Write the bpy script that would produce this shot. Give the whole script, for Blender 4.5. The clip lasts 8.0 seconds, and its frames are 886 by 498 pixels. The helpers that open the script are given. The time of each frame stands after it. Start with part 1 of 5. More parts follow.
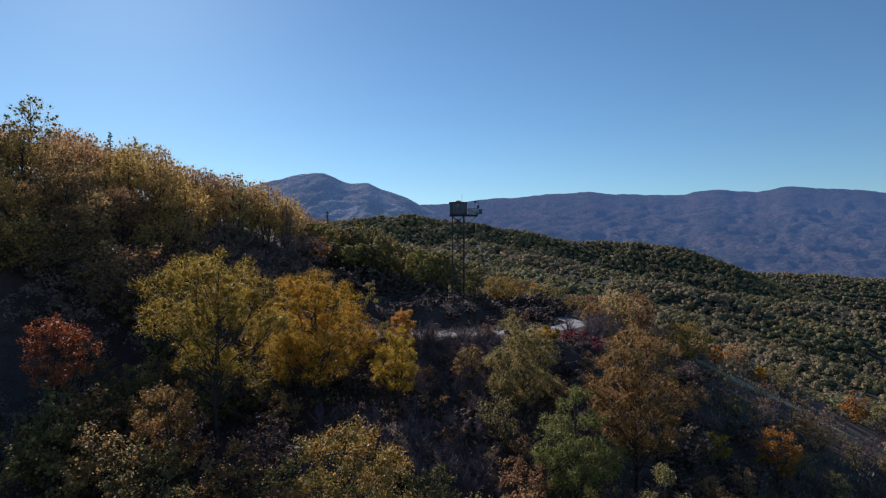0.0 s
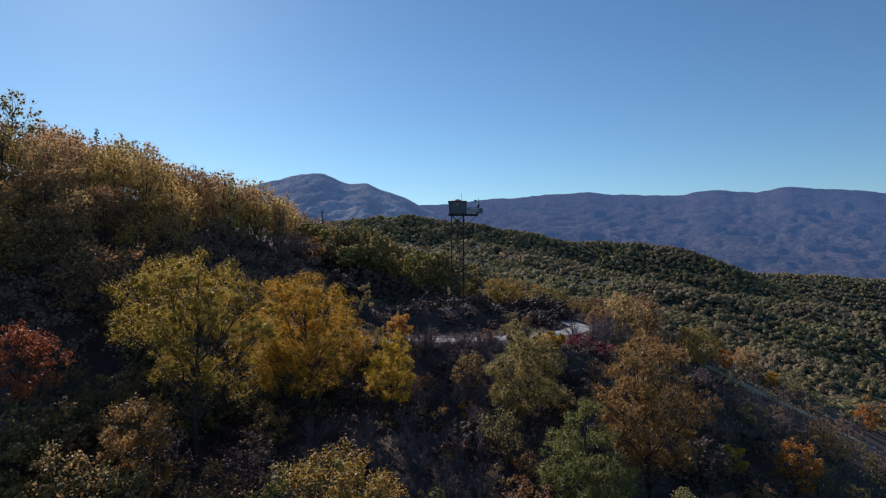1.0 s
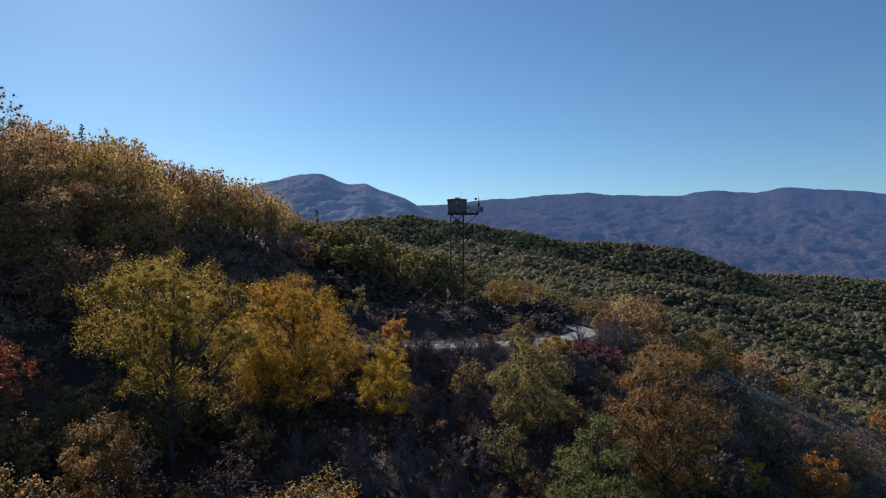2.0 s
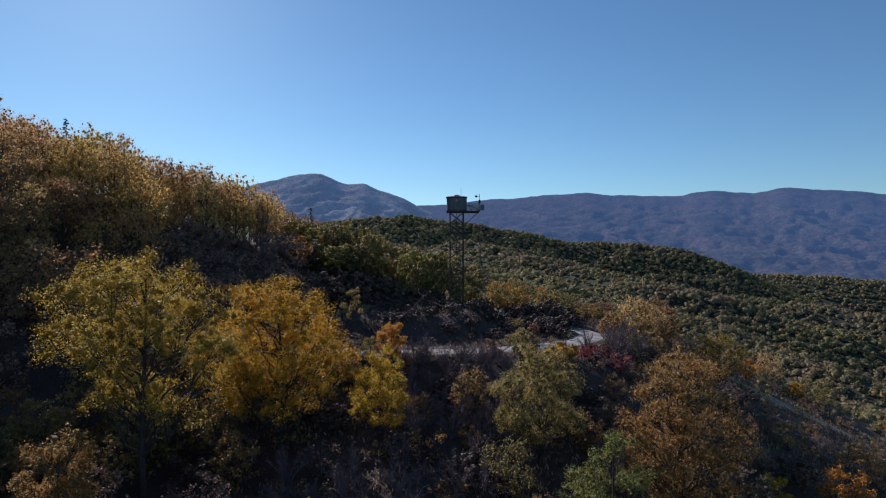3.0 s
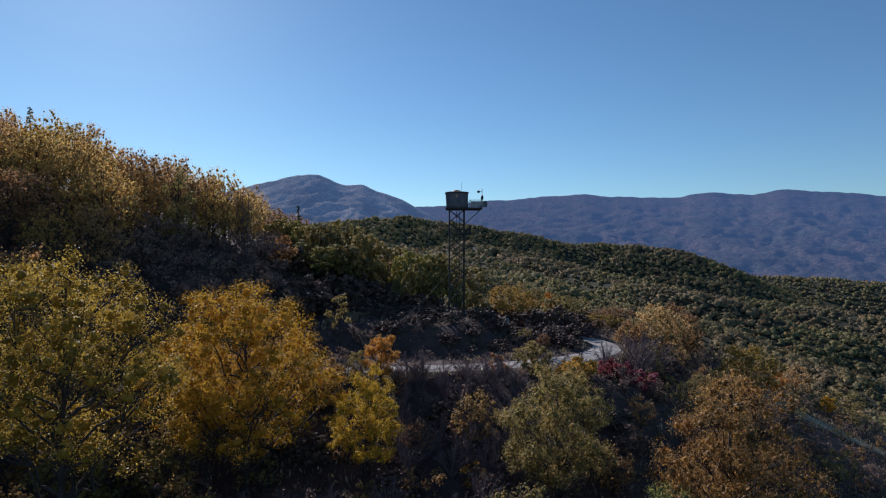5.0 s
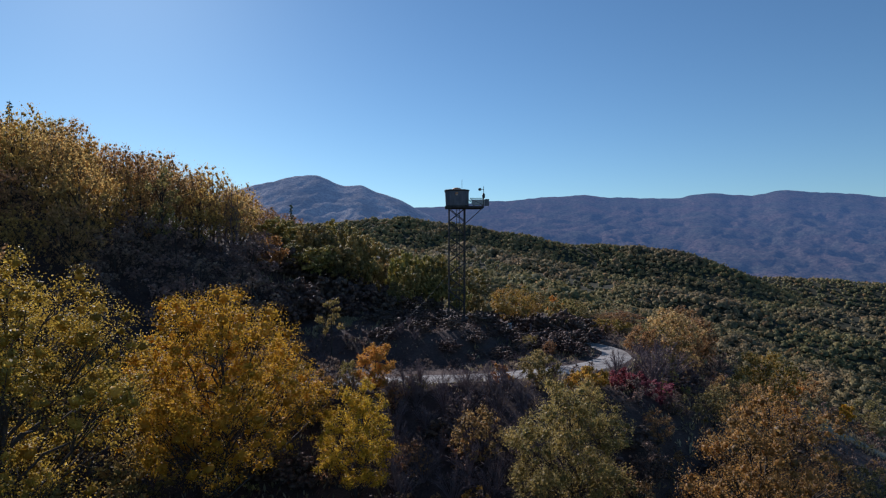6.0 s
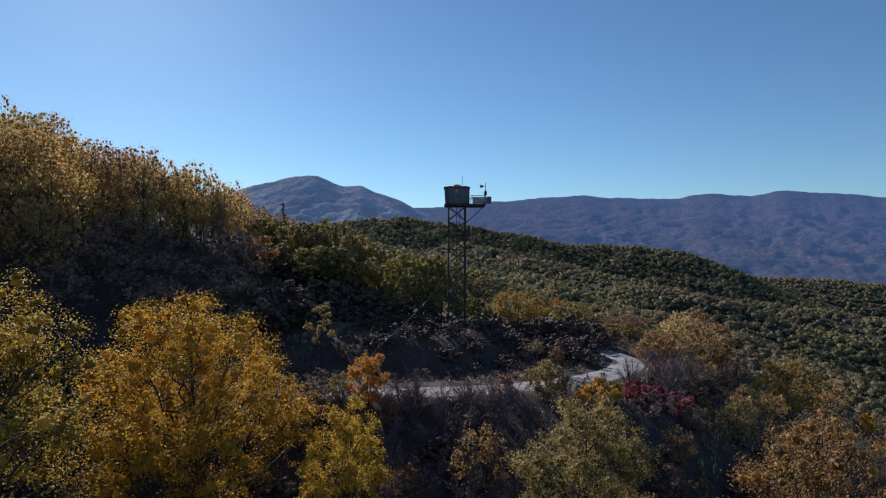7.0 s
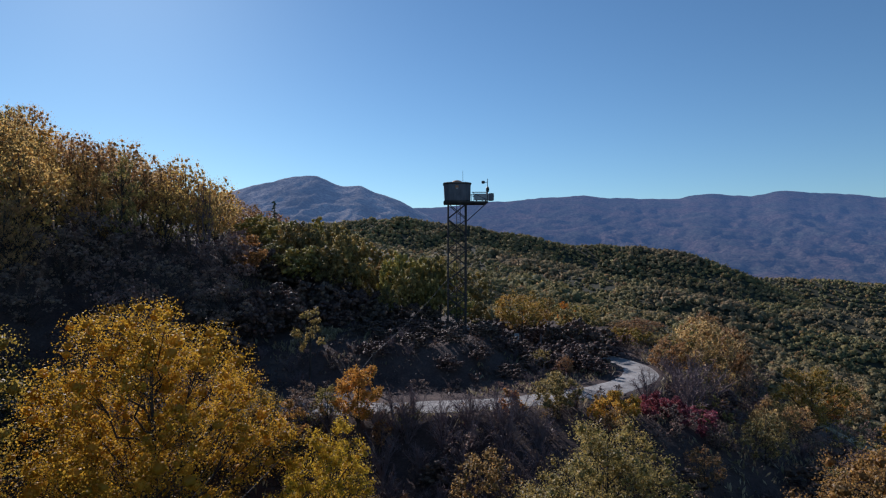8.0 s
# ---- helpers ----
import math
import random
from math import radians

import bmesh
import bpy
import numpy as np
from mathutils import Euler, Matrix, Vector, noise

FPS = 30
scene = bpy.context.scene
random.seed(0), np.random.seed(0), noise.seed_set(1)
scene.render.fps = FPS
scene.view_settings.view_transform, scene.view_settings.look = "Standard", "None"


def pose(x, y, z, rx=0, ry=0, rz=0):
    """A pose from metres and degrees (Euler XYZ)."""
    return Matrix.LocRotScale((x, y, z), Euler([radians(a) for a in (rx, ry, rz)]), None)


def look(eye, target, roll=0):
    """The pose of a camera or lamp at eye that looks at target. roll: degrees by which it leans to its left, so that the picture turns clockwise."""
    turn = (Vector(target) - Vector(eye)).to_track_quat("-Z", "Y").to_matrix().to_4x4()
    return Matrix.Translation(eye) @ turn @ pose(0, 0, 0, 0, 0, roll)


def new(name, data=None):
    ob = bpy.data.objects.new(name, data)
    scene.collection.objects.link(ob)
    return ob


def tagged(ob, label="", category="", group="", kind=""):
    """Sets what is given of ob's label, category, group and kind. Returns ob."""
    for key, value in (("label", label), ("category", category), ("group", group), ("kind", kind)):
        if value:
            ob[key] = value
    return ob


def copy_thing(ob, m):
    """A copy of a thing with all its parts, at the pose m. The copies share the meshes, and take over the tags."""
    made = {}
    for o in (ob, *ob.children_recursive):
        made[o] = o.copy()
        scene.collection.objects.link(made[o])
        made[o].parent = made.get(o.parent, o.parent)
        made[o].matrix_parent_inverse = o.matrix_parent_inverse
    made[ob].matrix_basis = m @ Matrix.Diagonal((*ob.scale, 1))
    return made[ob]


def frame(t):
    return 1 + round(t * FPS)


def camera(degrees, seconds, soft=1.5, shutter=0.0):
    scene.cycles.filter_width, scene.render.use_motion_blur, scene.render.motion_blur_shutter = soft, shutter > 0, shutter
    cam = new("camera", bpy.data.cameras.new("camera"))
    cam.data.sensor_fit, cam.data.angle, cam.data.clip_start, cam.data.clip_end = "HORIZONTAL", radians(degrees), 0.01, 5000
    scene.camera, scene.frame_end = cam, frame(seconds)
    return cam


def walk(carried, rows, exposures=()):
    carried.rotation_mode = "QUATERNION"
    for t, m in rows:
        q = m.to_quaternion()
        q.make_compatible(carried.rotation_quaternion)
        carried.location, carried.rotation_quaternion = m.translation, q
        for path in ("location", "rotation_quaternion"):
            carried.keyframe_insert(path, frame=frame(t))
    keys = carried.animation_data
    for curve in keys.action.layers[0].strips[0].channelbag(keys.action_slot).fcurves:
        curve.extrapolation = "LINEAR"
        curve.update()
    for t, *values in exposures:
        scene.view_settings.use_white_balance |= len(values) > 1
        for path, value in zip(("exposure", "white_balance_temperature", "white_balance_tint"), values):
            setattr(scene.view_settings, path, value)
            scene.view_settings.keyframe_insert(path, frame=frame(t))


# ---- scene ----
cam = camera(74.0, 8.0, 1.15)
EXPOSURE, KELVIN, TINT = 0.1, 5850, 19
METRES, EYE, TILT, LEAN, TURN = 32.0, 9.5, -0.3, 0.0, 0.0
ROWS = [
    (0.0, 0.0, 0.0, 0.0, 0.0, 0.0, -0.0),
    (0.5, 0.0009, 0.0604, 0.001, -0.04, 0.02, 0.0),
    (1.0, 0.0018, 0.117, 0.002, -0.08, 0.04, 0.0),
    (1.5, 0.0027, 0.1793, 0.0025, -0.12, 0.06, -0.01),
    (3.0, 0.0032, 0.3617, 0.001, -0.28, 0.09, -0.04),
    (3.5, 0.003, 0.4251, 0.0006, -0.33, 0.11, -0.07),
    (4.0, 0.0026, 0.4845, 0.0004, -0.37, 0.16, -0.08),
    (4.5, 0.0028, 0.5495, -0.0001, -0.41, 0.19, -0.1),
    (6.0, 0.0042, 0.7381, 0.0016, -0.52, 0.3, -0.11),
    (6.5, 0.005, 0.8056, 0.0028, -0.55, 0.33, -0.11),
    (7.0, 0.0064, 0.8682, 0.0034, -0.57, 0.34, -0.11),
    (7.5, 0.0075, 0.9365, 0.0034, -0.6, 0.35, -0.1),
    (8.0, 0.0087, 0.9999, 0.0043, -0.62, 0.36, -0.11),
]
walk(cam, [(t, pose(0, 0, EYE, TILT, LEAN, TURN) @ pose(METRES * x, METRES * y, METRES * z, 90 + pitch, roll, yaw)) for t, x, y, z, yaw, pitch, roll in ROWS],
     exposures=[(0.0, EXPOSURE, KELVIN, TINT), (8.0, EXPOSURE, KELVIN, TINT)])

# ---- light ----
SUN_AZ, SUN_EL = -29.0, 28.0          # degrees: left of the way ahead, above the horizon
world = bpy.data.worlds.new("sky")
scene.world = world
world.use_nodes = True
wn = world.node_tree.nodes
sky = wn.new("ShaderNodeTexSky")
sky.sky_type = "NISHITA"
sky.sun_disc = False
sky.sun_elevation = radians(SUN_EL)
sky.sun_rotation = radians(SUN_AZ)
sky.altitude = 700
sky.air_density = 1.0
sky.dust_density = 0.22
sky.ozone_density = 2.2
wn["Background"].inputs[1].default_value = 0.075
clear = wn.new("ShaderNodeMix")
clear.data_type, clear.blend_type = "RGBA", "MULTIPLY"
clear.inputs[0].default_value, clear.inputs[7].default_value = 1.0, (0.80, 1.05, 1.07, 1)
world.node_tree.links.new(sky.outputs[0], clear.inputs[6])
world.node_tree.links.new(clear.outputs[2], wn["Background"].inputs[0])
sun = new("sun", bpy.data.lights.new("sun", "SUN"))
sun.data.energy, sun.data.angle, sun.data.color = 4.6, radians(0.53), (1.0, 0.93, 0.82)
sd = Vector((math.sin(radians(SUN_AZ)) * math.cos(radians(SUN_EL)), math.cos(radians(SUN_AZ)) * math.cos(radians(SUN_EL)), math.sin(radians(SUN_EL))))
sun.matrix_world = look(sd * 300, (0, 0, 0))


# ---- materials ----
def material(name, rough=0.8, metal=0.0):
    m = bpy.data.materials.new(name)
    m.use_nodes = True
    b = m.node_tree.nodes["Principled BSDF"]
    b.inputs["Roughness"].default_value, b.inputs["Metallic"].default_value = rough, metal
    b.inputs["Specular IOR Level"].default_value = 0.3
    return m, m.node_tree.nodes, m.node_tree.links, b


def ramp(nodes, stops):
    r = nodes.new("ShaderNodeValToRGB")
    e = r.color_ramp.elements
    while len(e) < len(stops):
        e.new(0.5)
    for el, (p, c) in zip(e, stops):
        el.position, el.color = p, (*c, 1)
    return r


def noise_node(nodes, links, scale, detail=4.0, rough=0.6, coord="Object", stretch=None):
    tc = nodes.new("ShaderNodeTexCoord")
    n = nodes.new("ShaderNodeTexNoise")
    n.inputs["Scale"].default_value, n.inputs["Detail"].default_value, n.inputs["Roughness"].default_value = scale, detail, rough
    if stretch:
        mp = nodes.new("ShaderNodeMapping")
        mp.inputs["Scale"].default_value = stretch
        links.new(tc.outputs[coord], mp.inputs[0])
        links.new(mp.outputs[0], n.inputs["Vector"])
    else:
        links.new(tc.outputs[coord], n.inputs["Vector"])
    return n


def mixed(nodes, links, fac, a, b, mode="MIX"):
    x = nodes.new("ShaderNodeMix")
    x.data_type, x.blend_type = "RGBA", mode
    for sock, v in ((x.inputs[0], fac), (x.inputs[6], a), (x.inputs[7], b)):
        if hasattr(v, "links"):
            links.new(v, sock)
        elif isinstance(v, (tuple, list)):
            sock.default_value = (*v, 1)
        else:
            sock.default_value = v
    return x.outputs[2]


def bumped(nodes, links, bsdf, height, strength, distance):
    b = nodes.new("ShaderNodeBump")
    b.inputs["Strength"].default_value, b.inputs["Distance"].default_value = strength, distance
    links.new(height, b.inputs["Height"])
    links.new(b.outputs[0], bsdf.inputs["Normal"])


def leaf_material(name, a, b, c, thin=0.55, patch=0.45, speck=1.0, gloss=0.45):
    """Leaves that let light through: a main colour, a second in patches, a third on single leaves; each tree differs a little."""
    m, n, l, p = material(name, 0.55)
    p.inputs["Specular IOR Level"].default_value = gloss
    big = noise_node(n, l, patch, 2.0)
    rb = ramp(n, [(0.40, (0, 0, 0)), (0.62, (1, 1, 1))])
    l.new(big.outputs[0], rb.inputs[0])
    geo = n.new("ShaderNodeNewGeometry")
    rl = ramp(n, [(0.62, (0, 0, 0)), (0.95, (speck, speck, speck))])
    l.new(geo.outputs["Random Per Island"], rl.inputs[0])
    col = mixed(n, l, rb.outputs[0], a, b)
    col = mixed(n, l, rl.outputs[0], col, c)
    info = n.new("ShaderNodeObjectInfo")
    hsv = n.new("ShaderNodeHueSaturation")
    for sock, lo, hi in (("Hue", 0.485, 0.515), ("Value", 1.15 - 0.25 * speck, 1.15 + 0.25 * speck)):
        mr = n.new("ShaderNodeMapRange")
        mr.inputs[3].default_value, mr.inputs[4].default_value = lo, hi
        l.new(info.outputs["Random"] if sock == "Hue" else geo.outputs["Random Per Island"], mr.inputs[0])
        l.new(mr.outputs[0], hsv.inputs[sock])
    hsv.inputs["Saturation"].default_value = 1.0
    l.new(col, hsv.inputs["Color"])
    l.new(hsv.outputs[0], p.inputs["Base Color"])
    tr = n.new("ShaderNodeBsdfTranslucent")
    l.new(hsv.outputs[0], tr.inputs[0])
    mx = n.new("ShaderNodeMixShader")
    mx.inputs[0].default_value = thin
    l.new(p.outputs[0], mx.inputs[1])
    l.new(tr.outputs[0], mx.inputs[2])
    l.new(mx.outputs[0], n["Material Output"].inputs[0])
    return m


def canopy_material(name, stops, tint, grain):
    """Closed woods seen from afar: each crown its own colour, russet in patches, broken up by leaf masses."""
    m, n, l, p = material(name, 0.85)
    p.inputs["Specular IOR Level"].default_value = 0.15
    geo = n.new("ShaderNodeNewGeometry")
    r = ramp(n, stops)
    l.new(geo.outputs["Random Per Island"], r.inputs[0])
    zone = noise_node(n, l, 0.009, 4.0)
    rz = ramp(n, [(0.46, (0, 0, 0)), (0.66, (0.75, 0.75, 0.75))])
    l.new(zone.outputs[0], rz.inputs[0])
    fine = noise_node(n, l, grain, 4.0, 0.7)
    rf = ramp(n, [(0.34, (0.6, 0.6, 0.63)), (0.66, (1.35, 1.33, 1.25))])
    l.new(fine.outputs[0], rf.inputs[0])
    col = mixed(n, l, rz.outputs[0], r.outputs[0], tint)
    l.new(mixed(n, l, 1.0, col, rf.outputs[0], "MULTIPLY"), p.inputs["Base Color"])
    bumped(n, l, p, fine.outputs[0], 1.0, 0.6)
    tr = n.new("ShaderNodeBsdfTranslucent")
    l.new(col, tr.inputs[0])
    mx = n.new("ShaderNodeMixShader")
    mx.inputs[0].default_value = 0.3
    l.new(p.outputs[0], mx.inputs[1])
    l.new(tr.outputs[0], mx.inputs[2])
    l.new(mx.outputs[0], n["Material Output"].inputs[0])
    return m


def bark_material(name, a, b):
    m, n, l, p = material(name, 0.9)
    t = noise_node(n, l, 6.0, 5.0, 0.7, stretch=(1, 1, 0.25))
    r = ramp(n, [(0.3, a), (0.7, b)])
    l.new(t.outputs[0], r.inputs[0])
    l.new(r.outputs[0], p.inputs["Base Color"])
    bumped(n, l, p, t.outputs[0], 0.6, 0.03)
    return m


BARK = bark_material("grey_brown_bark", (0.028, 0.022, 0.02), (0.09, 0.072, 0.062))
TWIG = bark_material("pale_twigs", (0.11, 0.08, 0.084), (0.225, 0.165, 0.168))
LEAF = {
    "yellow": leaf_material("yellow_leaves", (0.515, 0.324, 0.020), (0.450, 0.300, 0.024), (0.560, 0.375, 0.038), 0.53),
    "yellowgreen": leaf_material("yellow_green_leaves", (0.399, 0.241, 0.032), (0.312, 0.201, 0.038), (0.474, 0.312, 0.059)),
    "orange": leaf_material("orange_leaves", (0.451, 0.187, 0.027), (0.374, 0.182, 0.032), (0.509, 0.250, 0.038)),
    "rust": leaf_material("rust_leaves", (0.311, 0.143, 0.047), (0.234, 0.135, 0.055), (0.403, 0.197, 0.062)),
    "brown": leaf_material("brown_olive_leaves", (0.500, 0.302, 0.132), (0.390, 0.260, 0.120), (0.570, 0.375, 0.155), 0.58),
    "red": leaf_material("red_leaves", (0.344, 0.071, 0.032), (0.413, 0.107, 0.034), (0.252, 0.041, 0.032), 0.4),
    "crimson": leaf_material("crimson_leaves", (0.250, 0.060, 0.075), (0.190, 0.050, 0.067), (0.309, 0.093, 0.079), 0.45),
    "green": leaf_material("green_leaves", (0.149, 0.180, 0.045), (0.199, 0.198, 0.050), (0.248, 0.234, 0.060)),
    "olive": leaf_material("olive_green_leaves", (0.243, 0.194, 0.072), (0.185, 0.163, 0.072), (0.345, 0.252, 0.085)),
    "oak": leaf_material("golden_oak_leaves", (0.291, 0.184, 0.036), (0.194, 0.164, 0.043), (0.349, 0.203, 0.043), 0.42),
    "golden": leaf_material("golden_brown_leaves", (0.560, 0.352, 0.104), (0.450, 0.300, 0.104), (0.630, 0.428, 0.130), 0.60),
    "amber": leaf_material("amber_oak_leaves", (0.40, 0.185, 0.04), (0.22, 0.175, 0.05), (0.44, 0.23, 0.055), 0.42),
    "russet": leaf_material("russet_olive_leaves", (0.308, 0.184, 0.074), (0.234, 0.156, 0.074), (0.407, 0.229, 0.086)),
    "moss": leaf_material("mossy_yellow_leaves", (0.304, 0.225, 0.071), (0.209, 0.179, 0.060), (0.380, 0.267, 0.086)),
    # purplish shade of the lower hillside and mound is put into this umber
    "dull": leaf_material("shade_tinted_umber_leaves", (0.245, 0.160, 0.127), (0.204, 0.140, 0.122), (0.285, 0.190, 0.140), 0.28, gloss=0.12),
    "apricot": leaf_material("apricot_leaves", (0.510, 0.264, 0.040), (0.425, 0.248, 0.044), (0.561, 0.328, 0.064)),
    "darkoak": leaf_material("dark_oak_leaves", (0.27, 0.245, 0.085), (0.33, 0.265, 0.085), (0.42, 0.32, 0.095), 0.52),
    # dark tone paints the shade under and between trees into the leaves
    "thicket": leaf_material("shade_toned_thicket_leaves", (0.116, 0.078, 0.065), (0.094, 0.066, 0.058), (0.165, 0.106, 0.078), 0.2, gloss=0.12),
    "spruce": leaf_material("spruce_needles", (0.060, 0.090, 0.054), (0.072, 0.102, 0.060), (0.096, 0.120, 0.072), 0.15),
    "scrub": leaf_material("dull_scrub_leaves", (0.194, 0.137, 0.114), (0.162, 0.120, 0.100), (0.298, 0.194, 0.142)),
}


CANOPY = canopy_material("closed_oak_woods", [(0.0, (0.165, 0.17, 0.095)), (0.35, (0.225, 0.21, 0.10)), (0.65, (0.275, 0.245, 0.11)), (0.88, (0.335, 0.265, 0.105)), (1.0, (0.39, 0.22, 0.10))], (0.31, 0.225, 0.15), 0.75)


def ground_material():
    m, n, l, p = material("leaf_litter_and_dry_grass", 0.95)
    a = noise_node(n, l, 0.35, 6.0, 0.65)
    b = noise_node(n, l, 5.0, 6.0, 0.75)
    r = ramp(n, [(0.35, (0.066, 0.043, 0.041)), (0.55, (0.095, 0.065, 0.059)), (0.75, (0.135, 0.10, 0.085))])
    l.new(a.outputs[0], r.inputs[0])
    r2 = ramp(n, [(0.3, (0.5, 0.5, 0.5)), (0.7, (1.3, 1.25, 1.15))])
    l.new(b.outputs[0], r2.inputs[0])
    near = mixed(n, l, 1.0, r.outputs[0], r2.outputs[0], "MULTIPLY")
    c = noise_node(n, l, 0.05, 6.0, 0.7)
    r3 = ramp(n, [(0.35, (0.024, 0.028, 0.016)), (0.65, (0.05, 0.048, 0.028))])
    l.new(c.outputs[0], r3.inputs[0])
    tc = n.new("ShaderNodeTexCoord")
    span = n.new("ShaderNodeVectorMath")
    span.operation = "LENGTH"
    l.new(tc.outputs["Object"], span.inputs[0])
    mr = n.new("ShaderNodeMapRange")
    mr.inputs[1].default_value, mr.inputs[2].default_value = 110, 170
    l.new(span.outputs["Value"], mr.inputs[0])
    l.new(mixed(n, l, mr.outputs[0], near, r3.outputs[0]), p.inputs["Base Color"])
    bumped(n, l, p, b.outputs[0], 0.8, 0.12)
    return m


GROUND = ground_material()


# ---- lie of the land ----
def lattice(x, y, seed):
    i = (x.astype(np.int64) * 374761393 + y.astype(np.int64) * 668265263 + seed * 974711) & 0xFFFFFFFF
    i = ((i ^ (i >> 13)) * 1274126177) & 0xFFFFFFFF
    return ((i ^ (i >> 16)) & 0xFFFF) / 32767.5 - 1.0


def rough(x, y, size, octaves=4, seed=0):
    """Smooth noise in about -1 to 1 over the plan, its largest bumps that many metres wide."""
    x, y = np.asarray(x, float), np.asarray(y, float)
    out, amp = np.zeros(np.broadcast(x, y).shape), 1.0
    for o in range(octaves):
        u, v = x / size + 17.3 * o, y / size - 9.1 * o
        iu, iv = np.floor(u), np.floor(v)
        fu, fv = u - iu, v - iv
        fu, fv = fu * fu * (3 - 2 * fu), fv * fv * (3 - 2 * fv)
        q = [lattice(iu + a, iv + b, seed + o) for a in (0, 1) for b in (0, 1)]
        out += amp * ((q[0] * (1 - fv) + q[1] * fv) * (1 - fu) + (q[2] * (1 - fv) + q[3] * fv) * fu)
        amp, size = amp * 0.5, size * 0.5
    return out * 0.6


def soft(v, s):
    return s * np.logaddexp(0, v / s)


def step(v, lo, hi):
    t = np.clip((v - lo) / (hi - lo), 0, 1)
    return t * t * (3 - 2 * t)


# the gravel road: a bend round the foot of the tower's mound
ROAD = np.array([(-40, 75.5), (-26, 73.5), (-12, 72.8), (-2, 73.2), (6, 74.7), (12.5, 78.0), (17.5, 83), (19.8, 88.5), (18.6, 93.5), (15.8, 97.5), (13.6, 100.5)], float)
ROAD_HALF = 1.5


def smooth_line(p, n=12):
    out = []
    for i in range(len(p) - 1):
        a, b, c, d = p[max(i - 1, 0)], p[i], p[i + 1], p[min(i + 2, len(p) - 1)]
        for t in np.arange(n) / n:
            out.append(0.5 * (2 * b + (c - a) * t + (2 * a - 5 * b + 4 * c - d) * t * t + (3 * b - a - 3 * c + d) * t ** 3))
    return np.array(out + [p[-1]])


ROAD_LINE = smooth_line(ROAD)


def road_distance(x, y):
    """Metres from the road's middle, and the side: above 0 towards the mound."""
    x, y = np.asarray(x, float), np.asarray(y, float)
    shape, x, y = x.shape, x.ravel(), y.ravel()
    best, side = np.full(x.size, 1e3), np.zeros(x.size)
    near = np.nonzero((np.abs(x) < 70) & (np.abs(y - 85) < 50))[0]
    p, d = ROAD_LINE[:-1], np.diff(ROAD_LINE, axis=0)
    for k in range(0, len(near), 4000):
        q = near[k:k + 4000]
        ex, ey = x[q, None] - p[None, :, 0], y[q, None] - p[None, :, 1]
        t = np.clip((ex * d[:, 0] + ey * d[:, 1]) / (d ** 2).sum(1), 0, 1)
        ex, ey = ex - t * d[:, 0], ey - t * d[:, 1]
        r = np.hypot(ex, ey)
        m = r.argmin(1)
        i = np.arange(len(q))
        best[q] = r[i, m]
        side[q] = np.sign(d[m, 0] * ey[i, m] - d[m, 1] * ex[i, m])
    return best.reshape(shape), side.reshape(shape)


# far land: heights by the way one looks (tangent of the angle to the right) and the distance
FAR_WAY = np.array([-2.5, -0.6, -0.22, -0.09, 0.09, 0.21, 0.38, 0.49, 0.59, 0.75, 2.5])
FAR_DIST = np.array([120, 250, 400, 650, 900, 1100, 1350, 1800])
FAR_Z = np.array([
    [10, 40, 60, 60, 50, 40, 20, -20],
    [26, 40, 45, 40, 30, 20, 0, -40],
    [4, -6, -12, -6, 0, 10, 0, -40],
    [0, -22, -30, -20, 0, 5, -10, -60],
    [-4, -30, -38, -32, -14, -8, -30, -80],
    [-8, -36, -46, -46, -34, -30, -50, -90],
    [-14, -44, -55, -60, -62, -66, -75, -95],
    [-19, -49, -60, -70, -75, -80, -85, -100],
    [-22, -50, -64, -76, -84, -90, -95, -105],
    [-27, -54, -68, -82, -92, -100, -105, -110],
    [-40, -60, -75, -90, -100, -105, -110, -115]], float)


def far_z(x, y):
    ang = np.arctan2(x, np.maximum(y, 0.01))
    way = np.clip(np.tan(np.clip(ang, -1.19, 1.19)), -2.5, 2.5)
    dist = np.clip(np.hypot(x, y) * np.cos(np.clip(ang, -1.19, 1.19)), 120, 1800)
    i = np.clip(np.searchsorted(FAR_WAY, way) - 1, 0, len(FAR_WAY) - 2)
    j = np.clip(np.searchsorted(FAR_DIST, dist) - 1, 0, len(FAR_DIST) - 2)
    a = (way - FAR_WAY[i]) / (FAR_WAY[i + 1] - FAR_WAY[i])
    b = (dist - FAR_DIST[j]) / (FAR_DIST[j + 1] - FAR_DIST[j])
    a, b = np.clip(a, 0, 1), np.clip(b, 0, 1)
    return (FAR_Z[i, j] * (1 - a) + FAR_Z[i + 1, j] * a) * (1 - b) + (FAR_Z[i, j + 1] * (1 - a) + FAR_Z[i + 1, j + 1] * a) * b


